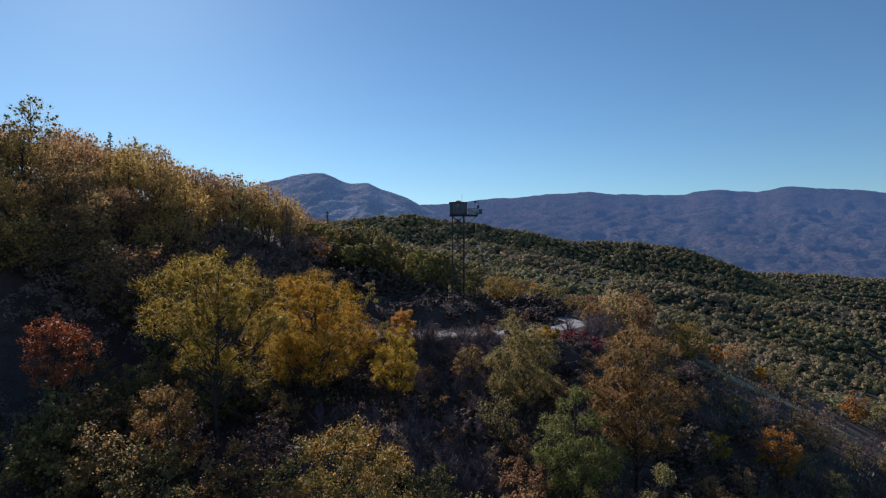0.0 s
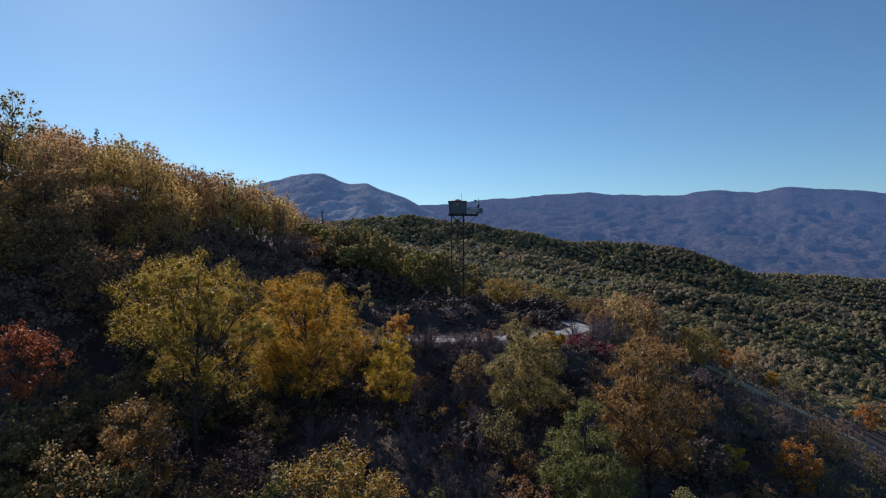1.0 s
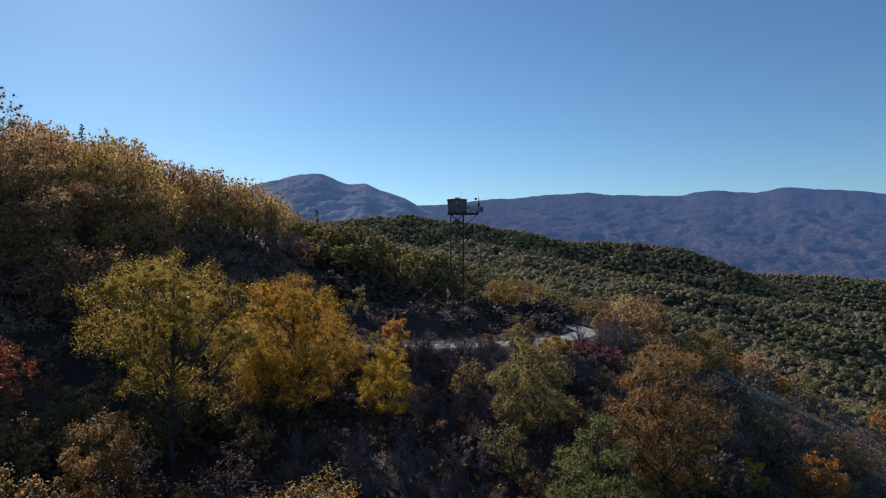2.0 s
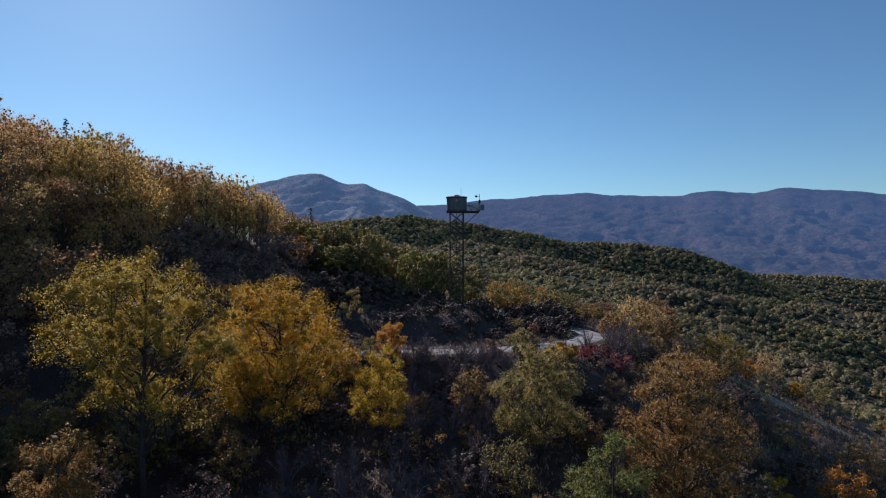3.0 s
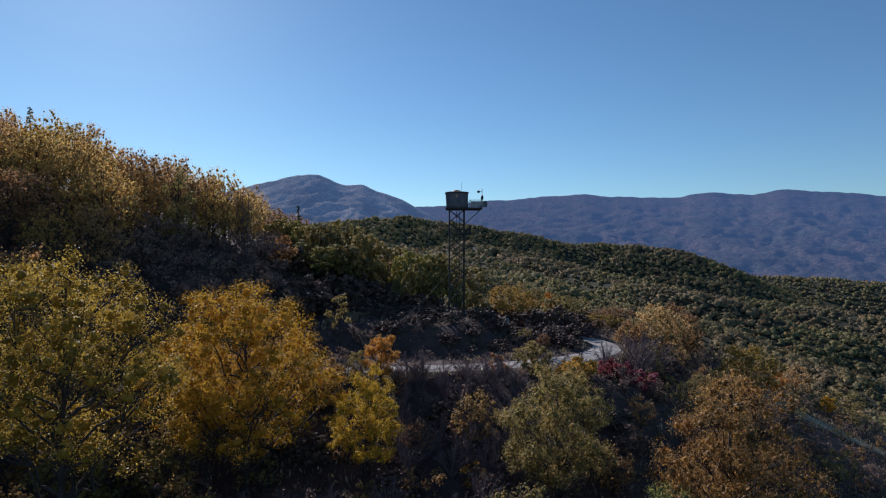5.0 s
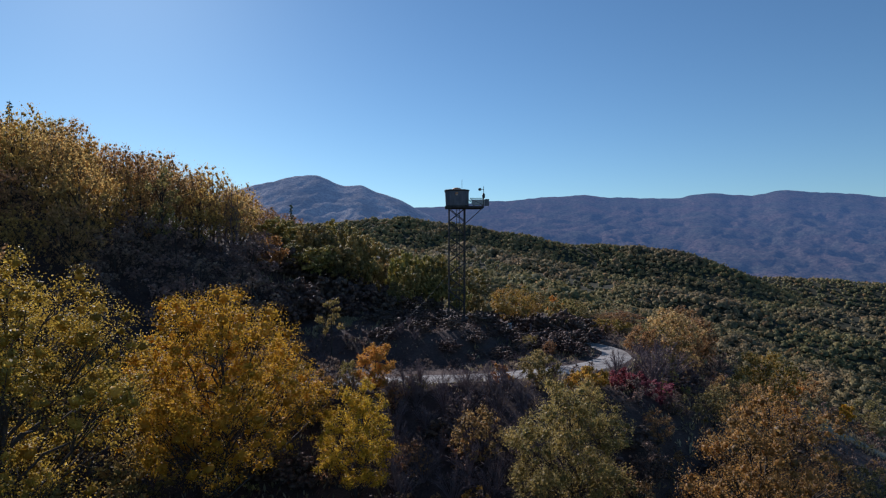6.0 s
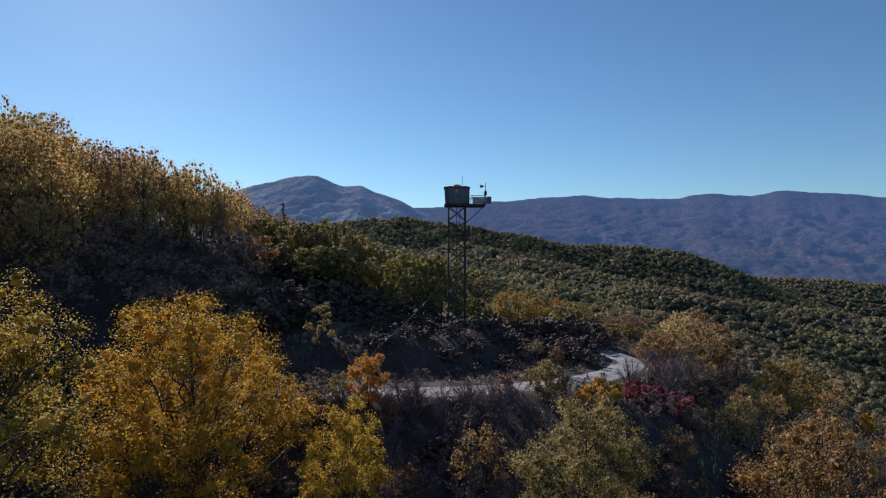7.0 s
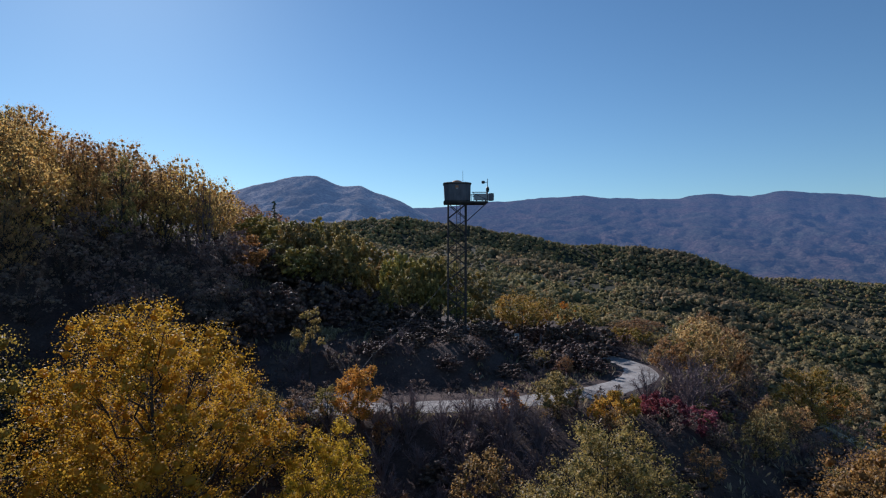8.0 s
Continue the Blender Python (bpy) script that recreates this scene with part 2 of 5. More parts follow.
# spurs of the hill across the valley: crest lines of (tangent to the right, tangent up, distance), and how steeply they fall
SPURS = [
    (0.45, [(-0.24, 0.040, 1000), (-0.08, 0.049, 930), (0.0, 0.047, 900), (0.083, 0.032, 880), (0.21, 0.0125, 860), (0.32, 0.006, 830), (0.39, -0.001, 800), (0.448, -0.02, 760), (0.49, -0.043, 730)]),
    (0.46, [(0.03, 0.012, 740), (0.092, 0.005, 680), (0.21, -0.022, 590), (0.304, -0.050, 510), (0.40, -0.068, 465), (0.50, -0.090, 430), (0.64, -0.120, 395), (0.75, -0.145, 375), (1.0, -0.17, 350)]),
    (0.48, [(0.0, -0.004, 600), (0.06, -0.008, 540), (0.14, -0.042, 440), (0.255, -0.076, 370), (0.40, -0.110, 315), (0.525, -0.148, 272), (0.64, -0.185, 240)]),
    (0.40, [(0.48, -0.047, 1010), (0.63, -0.045, 950), (0.75, -0.054, 900), (1.0, -0.06, 850)]),
    (0.45, [(0.46, -0.066, 700), (0.53, -0.076, 650), (0.64, -0.093, 600), (0.75, -0.112, 560), (1.0, -0.13, 520)]),
    (0.36, [(-0.30, 0.046, 470), (-0.18, 0.036, 440), (-0.13, 0.028, 410), (-0.08, 0.004, 370), (-0.03, -0.016, 340)]),
]


def spur_z(x, y):
    """The highest of the spurs over each place, rounded along its crest."""
    out = np.full(np.shape(x), -400.0)
    for fall, crest in SPURS:
        c = smooth_line(np.array([(w * d, d, 9.5 + u * d) for w, u, d in crest]), 5)
        for a, b in zip(c[:-1], c[1:]):
            v = b[:2] - a[:2]
            t = np.clip(((x - a[0]) * v[0] + (y - a[1]) * v[1]) / (v @ v), 0, 1)
            off = np.hypot(x - a[0] - t * v[0], y - a[1] - t * v[1])
            out = np.maximum(out, a[2] + (b[2] - a[2]) * t - 4.0 - fall * (np.sqrt(off * off + 18.0 ** 2) - 18.0))
    return out


def hill_rise(x, y):
    foot = 6 + 0.8 * np.maximum(100 - y, 0)
    return 34 * (1 - np.exp(-0.0170 * soft(-x - foot, 3.0)))


def ground_z(x, y):
    x, y = np.asarray(x, float), np.asarray(y, float)
    r, side = road_distance(x, y)
    front = soft(71.5 - y, 1.5)
    z = -1.6 - 8.2 * (1 - np.exp(-front / 13.0)) - 0.02 * front
    z = z - 0.42 * soft(x - 10 - 0.4 * (np.clip(y, 30, 110) - 64), 2.0)
    z = z + np.minimum(hill_rise(x, y), 40)
    mound = 2.7 * step(np.where(side > 0, r, 0), 2.6, 6.5) * step(x, -30, -8)
    z = z + mound * (1 - step(np.hypot(np.maximum(x + 0.5, 0), 0.8 * (y - 90.5)), 4.6, 10.0))
    z = z + 0.35 * rough(x, y, 9.0, 3, 5) * step(r, 2.5, 6)
    flat = 1 - step(r, ROAD_HALF + 0.2, ROAD_HALF + 2.2)
    road_level = -1.6 - 0.04 * np.maximum(x - 10, 0)
    z = z * (1 - flat) + road_level * flat
    dist = np.hypot(x, y)
    low = far_z(x, y) - 20.0 * step(dist, 200, 420)
    top = spur_z(x, y)
    far = np.where(dist < 1300, 6.0 * np.logaddexp(low / 6.0, np.maximum(top, -300) / 6.0), low)
    bumpy = 5.0 * rough(x, y, 130.0, 3, 11) + 3.5 * rough(x, y, 46.0, 2, 12) - 4.0 * np.abs(rough(x + 0.5 * y, y, 80.0, 2, 14))
    far = far + bumpy * np.maximum(step(dist, 200, 500), step(dist, 140, 320) * step(x, 0, 40))
    k = step(dist, 118, 210) * step(y, 20, 60)
    z = z * (1 - k) + far * k
    out = step(dist, 1750, 2400)
    return z * (1 - out) - 110 * out


def height(x, y):
    return float(ground_z(np.array([x]), np.array([y]))[0])


# ---- meshes ----
def from_arrays(name, verts, faces, sides):
    me = bpy.data.meshes.new(name)
    v, f = np.asarray(verts, np.float32), np.asarray(faces, np.int32)
    me.vertices.add(len(v))
    me.vertices.foreach_set("co", v.ravel())
    me.loops.add(f.size)
    me.loops.foreach_set("vertex_index", f.ravel())
    me.polygons.add(len(f))
    me.polygons.foreach_set("loop_start", np.arange(0, f.size, sides, dtype=np.int32))
    me.polygons.foreach_set("loop_total", np.full(len(f), sides, np.int32))
    me.update(calc_edges=True)
    return me


def grid_mesh(name, pts, wrap=False):
    """A sheet from an array of rows x columns x 3."""
    r, c = pts.shape[:2]
    idx = np.arange(r * c).reshape(r, c)
    nxt = np.roll(idx, -1, 1) if wrap else None
    a = idx[:-1] if wrap else idx[:-1, :-1]
    b = nxt[:-1] if wrap else idx[:-1, 1:]
    d = idx[1:] if wrap else idx[1:, :-1]
    e = nxt[1:] if wrap else idx[1:, 1:]
    return from_arrays(name, pts.reshape(-1, 3), np.stack([a, b, e, d], -1).reshape(-1, 4), 4)


def smooth(me):
    me.polygons.foreach_set("use_smooth", np.ones(len(me.polygons), bool))
    return me


def empty(name, x=0, y=0, z=0):
    e = new(name)
    e.empty_display_size = 0.3
    e.matrix_basis = pose(x, y, z)
    return e


def part(name, data, mat, parent, label=""):
    """One mesh object under a thing or a part, from a bmesh or a mesh."""
    if isinstance(data, bmesh.types.BMesh):
        me = bpy.data.meshes.new(name)
        data.to_mesh(me)
        data.free()
    else:
        me = data
    if not me.materials:
        me.materials.append(mat)
    ob = new(name, me)
    ob.parent = parent
    return tagged(ob, label) if label else ob


def box(bm, x0, y0, z0, x1, y1, z1):
    v = [bm.verts.new((x, y, z)) for z in (z0, z1) for y in (y0, y1) for x in (x0, x1)]
    for f in ((0, 2, 3, 1), (4, 5, 7, 6), (0, 1, 5, 4), (2, 6, 7, 3), (0, 4, 6, 2), (1, 3, 7, 5)):
        bm.faces.new([v[i] for i in f])
    return v


def beam(bm, a, b, w, d=None):
    """A straight bar of rectangular section from a to b."""
    a, b, d = Vector(a), Vector(b), d or w
    t = (b - a).normalized()
    s = t.cross(Vector((0, 0, 1)) if abs(t.z) < 0.9 else Vector((0, 1, 0))).normalized()
    u = s.cross(t)
    v = [bm.verts.new(p + s * i * w / 2 + u * j * d / 2) for p in (a, b) for i, j in ((-1, -1), (1, -1), (1, 1), (-1, 1))]
    for f in ((3, 2, 1, 0), (4, 5, 6, 7), (0, 1, 5, 4), (1, 2, 6, 5), (2, 3, 7, 6), (3, 0, 4, 7)):
        bm.faces.new([v[i] for i in f])


def tubes(lines, sides=5):
    """Tapered tubes along lines of (points, radii): vertices and quads."""
    vs, fs, base = [], [], 0
    ring = np.arange(sides) * 2 * np.pi / sides
    for pts, rad in lines:
        pts = np.asarray(pts, float)
        t = np.gradient(pts, axis=0)
        t /= np.linalg.norm(t, axis=1)[:, None] + 1e-9
        ref = np.where(np.abs(t[:, 2:3]) > 0.9, [[1.0, 0, 0]], [[0, 0, 1.0]])
        s = np.cross(t, ref)
        s /= np.linalg.norm(s, axis=1)[:, None] + 1e-9
        u = np.cross(s, t)
        rad = np.asarray(rad, float)[:, None, None]
        v = pts[:, None] + rad * (s[:, None] * np.cos(ring)[None, :, None] + u[:, None] * np.sin(ring)[None, :, None])
        vs.append(v.reshape(-1, 3))
        i = np.arange(len(pts) - 1)[:, None] * sides + base
        j = np.arange(sides)[None]
        k = (j + 1) % sides
        fs.append(np.stack([i + j, i + k, i + k + sides, i + j + sides], -1).reshape(-1, 4))
        base += len(pts) * sides
    return np.concatenate(vs), np.concatenate(fs)


def leaf_cards(rng, centres, size, wide=0.62, up=0.5, along=None, face=None):
    """Small pointed leaves, one four-sided face each, at the given places."""
    n = len(centres)
    d = rng.normal(size=(n, 3)) if along is None else along + rng.normal(size=(n, 3)) * 0.35
    d /= np.linalg.norm(d, axis=1)[:, None]
    nr = rng.normal(size=(n, 3)) + np.array([0, 0, up])
    if face is not None:
        nr = rng.normal(size=(n, 3)) * 0.55 + face + np.array([0, 0, up])
    s = np.cross(d, nr)
    s /= np.linalg.norm(s, axis=1)[:, None] + 1e-9
    h = (size * rng.uniform(0.65, 1.3, n))[:, None]
    c = np.asarray(centres)
    v = np.stack([c - d * h * 0.5, c + s * h * wide * 0.5 + d * h * 0.06, c + d * h * 0.5, c - s * h * wide * 0.5 + d * h * 0.06], 1)
    return v.reshape(-1, 3), np.arange(n * 4).reshape(-1, 4)


def lumps(rng, centres, radii, segs, rings, squash=0.85, low=-0.9, uneven=0.16):
    """Closed uneven bodies of foliage, one at each place: vertices and quads."""
    c, r = np.asarray(centres, float), np.asarray(radii, float)
    n = len(c)
    up = np.linspace(low, 1.48, rings)
    a = np.arange(segs) * 2 * np.pi / segs
    d = np.stack([np.outer(np.cos(up), np.cos(a)), np.outer(np.cos(up), np.sin(a)), np.outer(np.sin(up), np.ones(segs)) * squash], -1)
    k = r[:, None, None] * (1 + rng.uniform(-uneven, uneven, (n, rings, segs)))
    v = c[:, None, None] + d[None] * k[..., None]
    i = np.arange(n)[:, None, None] * rings * segs + np.arange(rings - 1)[None, :, None] * segs
    j = np.arange(segs)[None, None]
    q = (j + 1) % segs
    return v.reshape(-1, 3), np.stack([i + j, i + q, i + q + segs, i + j + segs], -1).reshape(-1, 4)


def crown_points(rng, n, r, a, low):
    """Middles of leaf masses, spread evenly through an egg-shaped crown, most near its skin."""
    out = []
    while len(out) < n:
        best, far = None, -1.0
        for _ in range(14):
            d = rng.normal(size=3)
            d /= np.linalg.norm(d)
            u = rng.uniform(0.62, 0.80) if rng.uniform() < 0.78 else rng.uniform(0.1, 0.6)
            q = d * u
            q[:2] *= 1.0 - low * q[2]
            gap = min((np.linalg.norm(q - p) for p in out), default=9)
            if gap > far:
                best, far = q, gap
        out.append(best)
    return np.array(out) * [r, r, a]


def make_tree(name, species, seed, h, r, base=0.3, masses=16, rise=35, leaves=5000, leaf=0.16, low=0.25, stretch=1.0, label="", category="tree", bark=None, fill=0.2, loose=1.0, fine=True, wide=0.62, sweep=0.0, heart=0.17, stray=0.04):
    """A tree under an Empty at its foot: trunk with limbs, and a crown of single leaves gathered in masses."""
    rng = np.random.default_rng(seed)
    k = 9
    s = np.linspace(0, 1, k)
    bend = np.cumsum(rng.normal(0, 0.05, (k, 2)), 0) * h * 0.10
    trunk = np.column_stack([bend - bend[0], s * h * 0.86])
    r0 = 0.014 * h + 0.03
    thick, thin = [(trunk, r0 * (1 - 0.86 * s ** 0.8))], []
    a = (1 - base) * h / 2
    mid = np.array([0, 0, h - a])
    c = crown_points(rng, masses, r, a, low)
    span = math.sqrt(r * a) if r > a else min(r, a)
    size = span * (2.1 / masses ** 0.42) * rng.uniform(0.62, 1.12, masses) * loose
    size = np.minimum(size, 0.42 * span)
    c = c + mid + np.column_stack([np.interp(c[:, 2] + mid[2], trunk[:, 2], trunk[:, q]) for q in (0, 1)] + [np.zeros(masses)]) * 0.6
    c[:, 2] = np.minimum(c[:, 2], h - size * 0.8 * stretch)
    subs, radii = [], []
    for p, rc in zip(c, size):
        flat = math.hypot(p[0], p[1])
        z0 = np.clip(p[2] - flat * math.tan(radians(rise)) - 0.1 * h, 0.5 * base * h, 0.84 * h)
        p0 = np.array([np.interp(z0, trunk[:, 2], trunk[:, q]) for q in range(3)])
        w = np.linspace(0, 1, 6 if fine else 3)
        line = p0 + np.outer(w, p - p0) - np.outer(np.sin(w * math.pi), [0, 0, 0.07 * flat]) + rng.normal(0, 0.018 * h, (len(w), 3)) * (np.sin(w * math.pi))[:, None]
        rl = r0 * 0.42 * (1 - 0.6 * z0 / h)
        thick.append((line, rl * (1 - 0.8 * w)))
        n = 10
        d = rng.normal(size=(n, 3))
        d /= np.linalg.norm(d, axis=1)[:, None]
        sub = p + d * rc * rng.uniform(0.3, 0.85, n)[:, None] * [1, 1, 0.8 * stretch]
        subs.append(sub)
        radii.append(rc * rng.uniform(0.24, 0.46, n))
        for q in sub[:4 if fine else 1]:
            thin.append((np.array([line[-3], (line[-2] + q) / 2, q]), rl * np.array([0.4, 0.25, 0.08])))
    root = empty(name)
    v1, f1 = tubes(thick, 6 if fine else 4)
    v2, f2 = tubes(thin, 3)
    f2 = f2 + len(v1)
    wood = smooth(from_arrays("trunk", np.concatenate([v1, v2]), np.concatenate([f1, f2]), 4))
    part("trunk", wood, bark or BARK, root)
    pts, rad = np.concatenate(subs), np.concatenate(radii)
    weight = rad ** 2
    pick = rng.choice(len(pts), leaves, p=weight / weight.sum())
    off = rng.normal(size=(leaves, 3))
    off /= np.linalg.norm(off, axis=1)[:, None]
    core = rng.uniform(0, 1, leaves) < fill
    reach = np.where(core, rng.uniform(0.0, 0.5, leaves), rng.uniform(0.5, 1.0, leaves) + rng.exponential(stray, leaves))
    cc = pts[pick] + off * (reach * rad[pick])[:, None] * np.array([1, 1, 0.9 * stretch])
    ok = cc[:, 2] > 0.04 * h
    along = off[ok] * 0.7 + [0, 0, sweep] if sweep else None
    v, f = leaf_cards(rng, cc[ok], np.where(core, leaf * 1.9, leaf)[ok], wide, along=along, face=off[ok] * 0.7)
    v0, f0 = lumps(rng, pts, rad * heart * 1.7, 5, 4, 0.82 * stretch, -1.3, 0.42)
    me = from_arrays("crown", np.concatenate([v0, v]), np.concatenate([f0, f + len(v0)]), 4)
    me.polygons.foreach_set("use_smooth", np.arange(len(me.polygons)) < len(f0))
    part("crown", me, LEAF[species], root)
    return tagged(root, label, category)


def make_bare(name, seed, h, r, stems, leaves, species="scrub", label="", category="shrub", twig=0.45):
    """A bare bush: stems from the ground, many thin twigs, a few dry leaves."""
    rng = np.random.default_rng(seed)
    lines, cs, al = [], [], []
    for i in range(stems):
        a = rng.uniform(0, 6.28)
        q = rng.uniform(0.15, 1.0)
        tip = np.array([math.cos(a) * r * q, math.sin(a) * r * q, h * (1 - 0.45 * q * q) * rng.uniform(0.75, 1.1)])
        s = np.linspace(0, 1, 5)
        line = np.outer(s, tip) + np.outer(np.sin(s * math.pi), [0, 0, 0.12 * h]) + np.cumsum(rng.normal(0, 0.03 * h, (5, 3)), 0) * s[:, None]
        lines.append((line, 0.012 * h * (1 - 0.8 * s) + 0.004))
        m = 32
        f = rng.uniform(0.25, 1.0, m)
        p = np.column_stack([np.interp(f, s, line[:, c]) for c in range(3)])
        v = tip / np.linalg.norm(tip) + rng.normal(0, 0.55, (m, 3))
        v /= np.linalg.norm(v, axis=1)[:, None]
        cs.append(p + v * twig * 0.5)
        al.append(v)
    root = empty(name)
    v, f = tubes(lines, 4)
    part("stem", smooth(from_arrays("stem", v, f, 4)), TWIG, root)
    c, a = np.concatenate(cs), np.concatenate(al)
    v, f = leaf_cards(rng, c, twig, 0.045, 0, a)
    part("twig_spray", from_arrays("twig_spray", v, f, 4), TWIG, root)
    if leaves:
        k = rng.integers(0, len(c), leaves)
        v, f = leaf_cards(rng, c[k] + a[k] * twig * rng.uniform(-0.5, 0.6, leaves)[:, None] + rng.normal(0, 0.1, (leaves, 3)), 0.1)
        part("crown", from_arrays("crown", v, f, 4), LEAF[species], root)
    return tagged(root, label, category)


def spot(x, y, scale=1.0, turn=0.0, sink=0.15, tall=1.0):
    return Matrix.LocRotScale((x, y, height(x, y) - sink), Euler((0, 0, turn)), (scale, scale, scale * tall))


def plant(kinds, places, group=""):
    """Sets each pattern of a kind in turn on the places: copies that share its meshes, and at last the pattern itself."""
    for i, k in enumerate(kinds):
        mine = places[i::len(kinds)]
        if group:
            tagged(k, group=group)
        for m in mine[1:]:
            copy_thing(k, m)
        k.matrix_basis = mine[0]


# ---- ground, one sheet to the horizon ----
def ground():
    ang = np.radians(np.concatenate([np.arange(-50, 50, 0.45), np.arange(50, 310, 4.0)]))
    dist = [0.0]
    while dist[-1] < 4850:
        dist.append(dist[-1] + max(0.9, 0.024 * dist[-1]))
    dist = np.array([0.01] + dist[1:])
    x = np.outer(dist, np.sin(ang))
    y = np.outer(dist, np.cos(ang)) + 20
    z = ground_z(x, y)
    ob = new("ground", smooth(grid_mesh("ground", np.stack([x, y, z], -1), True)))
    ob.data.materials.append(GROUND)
    tagged(ob, "hilly ground of dark leaf litter and dry grass", "ground", kind="structure")


ground()


def road():
    line = ROAD_LINE
    t = np.gradient(line, axis=0)
    t /= np.linalg.norm(t, axis=1)[:, None]
    s = np.column_stack([t[:, 1], -t[:, 0]])
    w = np.linspace(-1, 1, 9)
    edge = ROAD_HALF + 0.25 * rough(line[:, 0], line[:, 1], 3.0, 2, 40)
    p = line[:, None] + s[:, None] * (w[None, :, None] * edge[:, None, None])
    z = -1.6 - 0.04 * np.maximum(p[..., 0] - 10, 0)
    z += 0.10 * (1 - np.abs(w)[None] ** 3) + 0.035 * rough(p[..., 0], p[..., 1], 1.4, 2, 41) - 0.05 * np.exp(-((np.abs(w) - 0.45) / 0.15) ** 2)[None]
    ob = new("road", smooth(grid_mesh("road", np.concatenate([p, z[..., None]], -1)[:, ::-1])))
    m, n, l, b = material("pale_limestone_gravel", 0.9)
    a = noise_node(n, l, 0.8, 5.0, 0.6)
    c = noise_node(n, l, 14.0, 5.0, 0.8)
    r = ramp(n, [(0.35, (0.23, 0.21, 0.195)), (0.65, (0.42, 0.40, 0.37))])
    l.new(a.outputs[0], r.inputs[0])
    r2 = ramp(n, [(0.3, (0.65, 0.65, 0.65)), (0.7, (1.2, 1.2, 1.2))])
    l.new(c.outputs[0], r2.inputs[0])
    l.new(mixed(n, l, 1.0, r.outputs[0], r2.outputs[0], "MULTIPLY"), b.inputs["Base Color"])
    bumped(n, l, b, c.outputs[0], 0.7, 0.04)
    ob.data.materials.append(m)
    tagged(ob, "pale gravel road bending round the mound", "road", kind="structure")


road()


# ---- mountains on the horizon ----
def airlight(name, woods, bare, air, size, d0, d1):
    """Far woods and bare slopes, with haze painted on as bluish emission, the more the farther."""
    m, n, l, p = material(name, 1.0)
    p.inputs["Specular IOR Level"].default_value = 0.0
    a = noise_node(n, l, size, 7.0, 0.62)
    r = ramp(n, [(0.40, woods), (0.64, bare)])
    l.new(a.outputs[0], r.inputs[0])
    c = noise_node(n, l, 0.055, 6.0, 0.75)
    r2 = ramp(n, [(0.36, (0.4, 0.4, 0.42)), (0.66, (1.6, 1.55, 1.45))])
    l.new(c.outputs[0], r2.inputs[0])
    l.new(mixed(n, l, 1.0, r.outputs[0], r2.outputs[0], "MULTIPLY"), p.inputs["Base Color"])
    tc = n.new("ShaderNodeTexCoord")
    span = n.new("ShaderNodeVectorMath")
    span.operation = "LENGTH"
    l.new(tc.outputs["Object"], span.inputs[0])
    # emission strength rises with distance, standing in for thickening haze
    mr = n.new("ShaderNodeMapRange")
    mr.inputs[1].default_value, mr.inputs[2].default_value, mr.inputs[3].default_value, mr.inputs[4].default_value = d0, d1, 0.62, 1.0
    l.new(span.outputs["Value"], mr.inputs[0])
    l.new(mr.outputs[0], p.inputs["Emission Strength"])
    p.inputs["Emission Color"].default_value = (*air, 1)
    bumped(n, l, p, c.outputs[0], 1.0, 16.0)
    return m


def mountain(name, ways, tops, near, far, foot, relief, seed, mat, label, columns=620, rows=110, flat=0.3):
    """A range with its crest at the given heights (tangents of the angles to the right and up)."""
    way = np.linspace(ways[0], ways[-1], columns)
    crest = np.interp(way, ways, tops)
    crest = crest + 0.0036 * rough(way * 1000, way * 0, 40, 5, seed)
    s = np.concatenate([np.linspace(0, 1, rows), [1.04, 1.12]])
    d = near + (far - near) * s[:, None] + 0 * way[None]
    top_z = 9.5 + crest * far
    x, y = d * way[None], d
    up = np.where(s <= 1, flat * s + (1 - flat) * np.clip(s, 0, 1) ** 2.2, 1 - (s - 1) * 4)[:, None]
    z = foot + (top_z[None] - foot) * up
    gully = 1 - np.abs(rough(x + 0.45 * y, y * 0.5, 240, 2, seed + 3)) * 2.4 + 0.6 * (1 - np.abs(rough(x - 0.3 * y, y * 0.8, 95, 3, seed + 9)) * 2.4)
    z = z + relief * (gully - 0.4) * (np.sin(np.pi * np.clip(s, 0, 1)) ** 0.8 * (1 - 0.35 * np.clip(s, 0, 1)))[:, None]
    ob = new(name, smooth(grid_mesh(name, np.stack([x, y, z], -1))))
    ob.data.materials.append(mat)
    tagged(ob, label, "mountain", kind="structure")


def px(values):
    return [(v - 784) / 1040 for v in values]


def py(values):
    return [(436 - v) / 1040 for v in values]


# the blue third colour is the painted haze, given off as emission
AIR_FAR = airlight("wooded_slopes_haze_glow", (0.072, 0.072, 0.062), (0.115, 0.085, 0.076), (0.033, 0.066, 0.142), 0.006, 1500, 4600)
AIR_NEAR = airlight("bare_mountain_haze_glow", (0.10, 0.095, 0.08), (0.30, 0.27, 0.25), (0.036, 0.066, 0.130), 0.005, 1500, 3500)
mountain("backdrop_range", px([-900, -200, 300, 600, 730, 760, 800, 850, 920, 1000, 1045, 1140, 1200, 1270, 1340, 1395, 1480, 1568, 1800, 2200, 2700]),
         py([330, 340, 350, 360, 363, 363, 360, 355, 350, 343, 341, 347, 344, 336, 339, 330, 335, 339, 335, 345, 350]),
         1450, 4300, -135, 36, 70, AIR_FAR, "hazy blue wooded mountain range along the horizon")
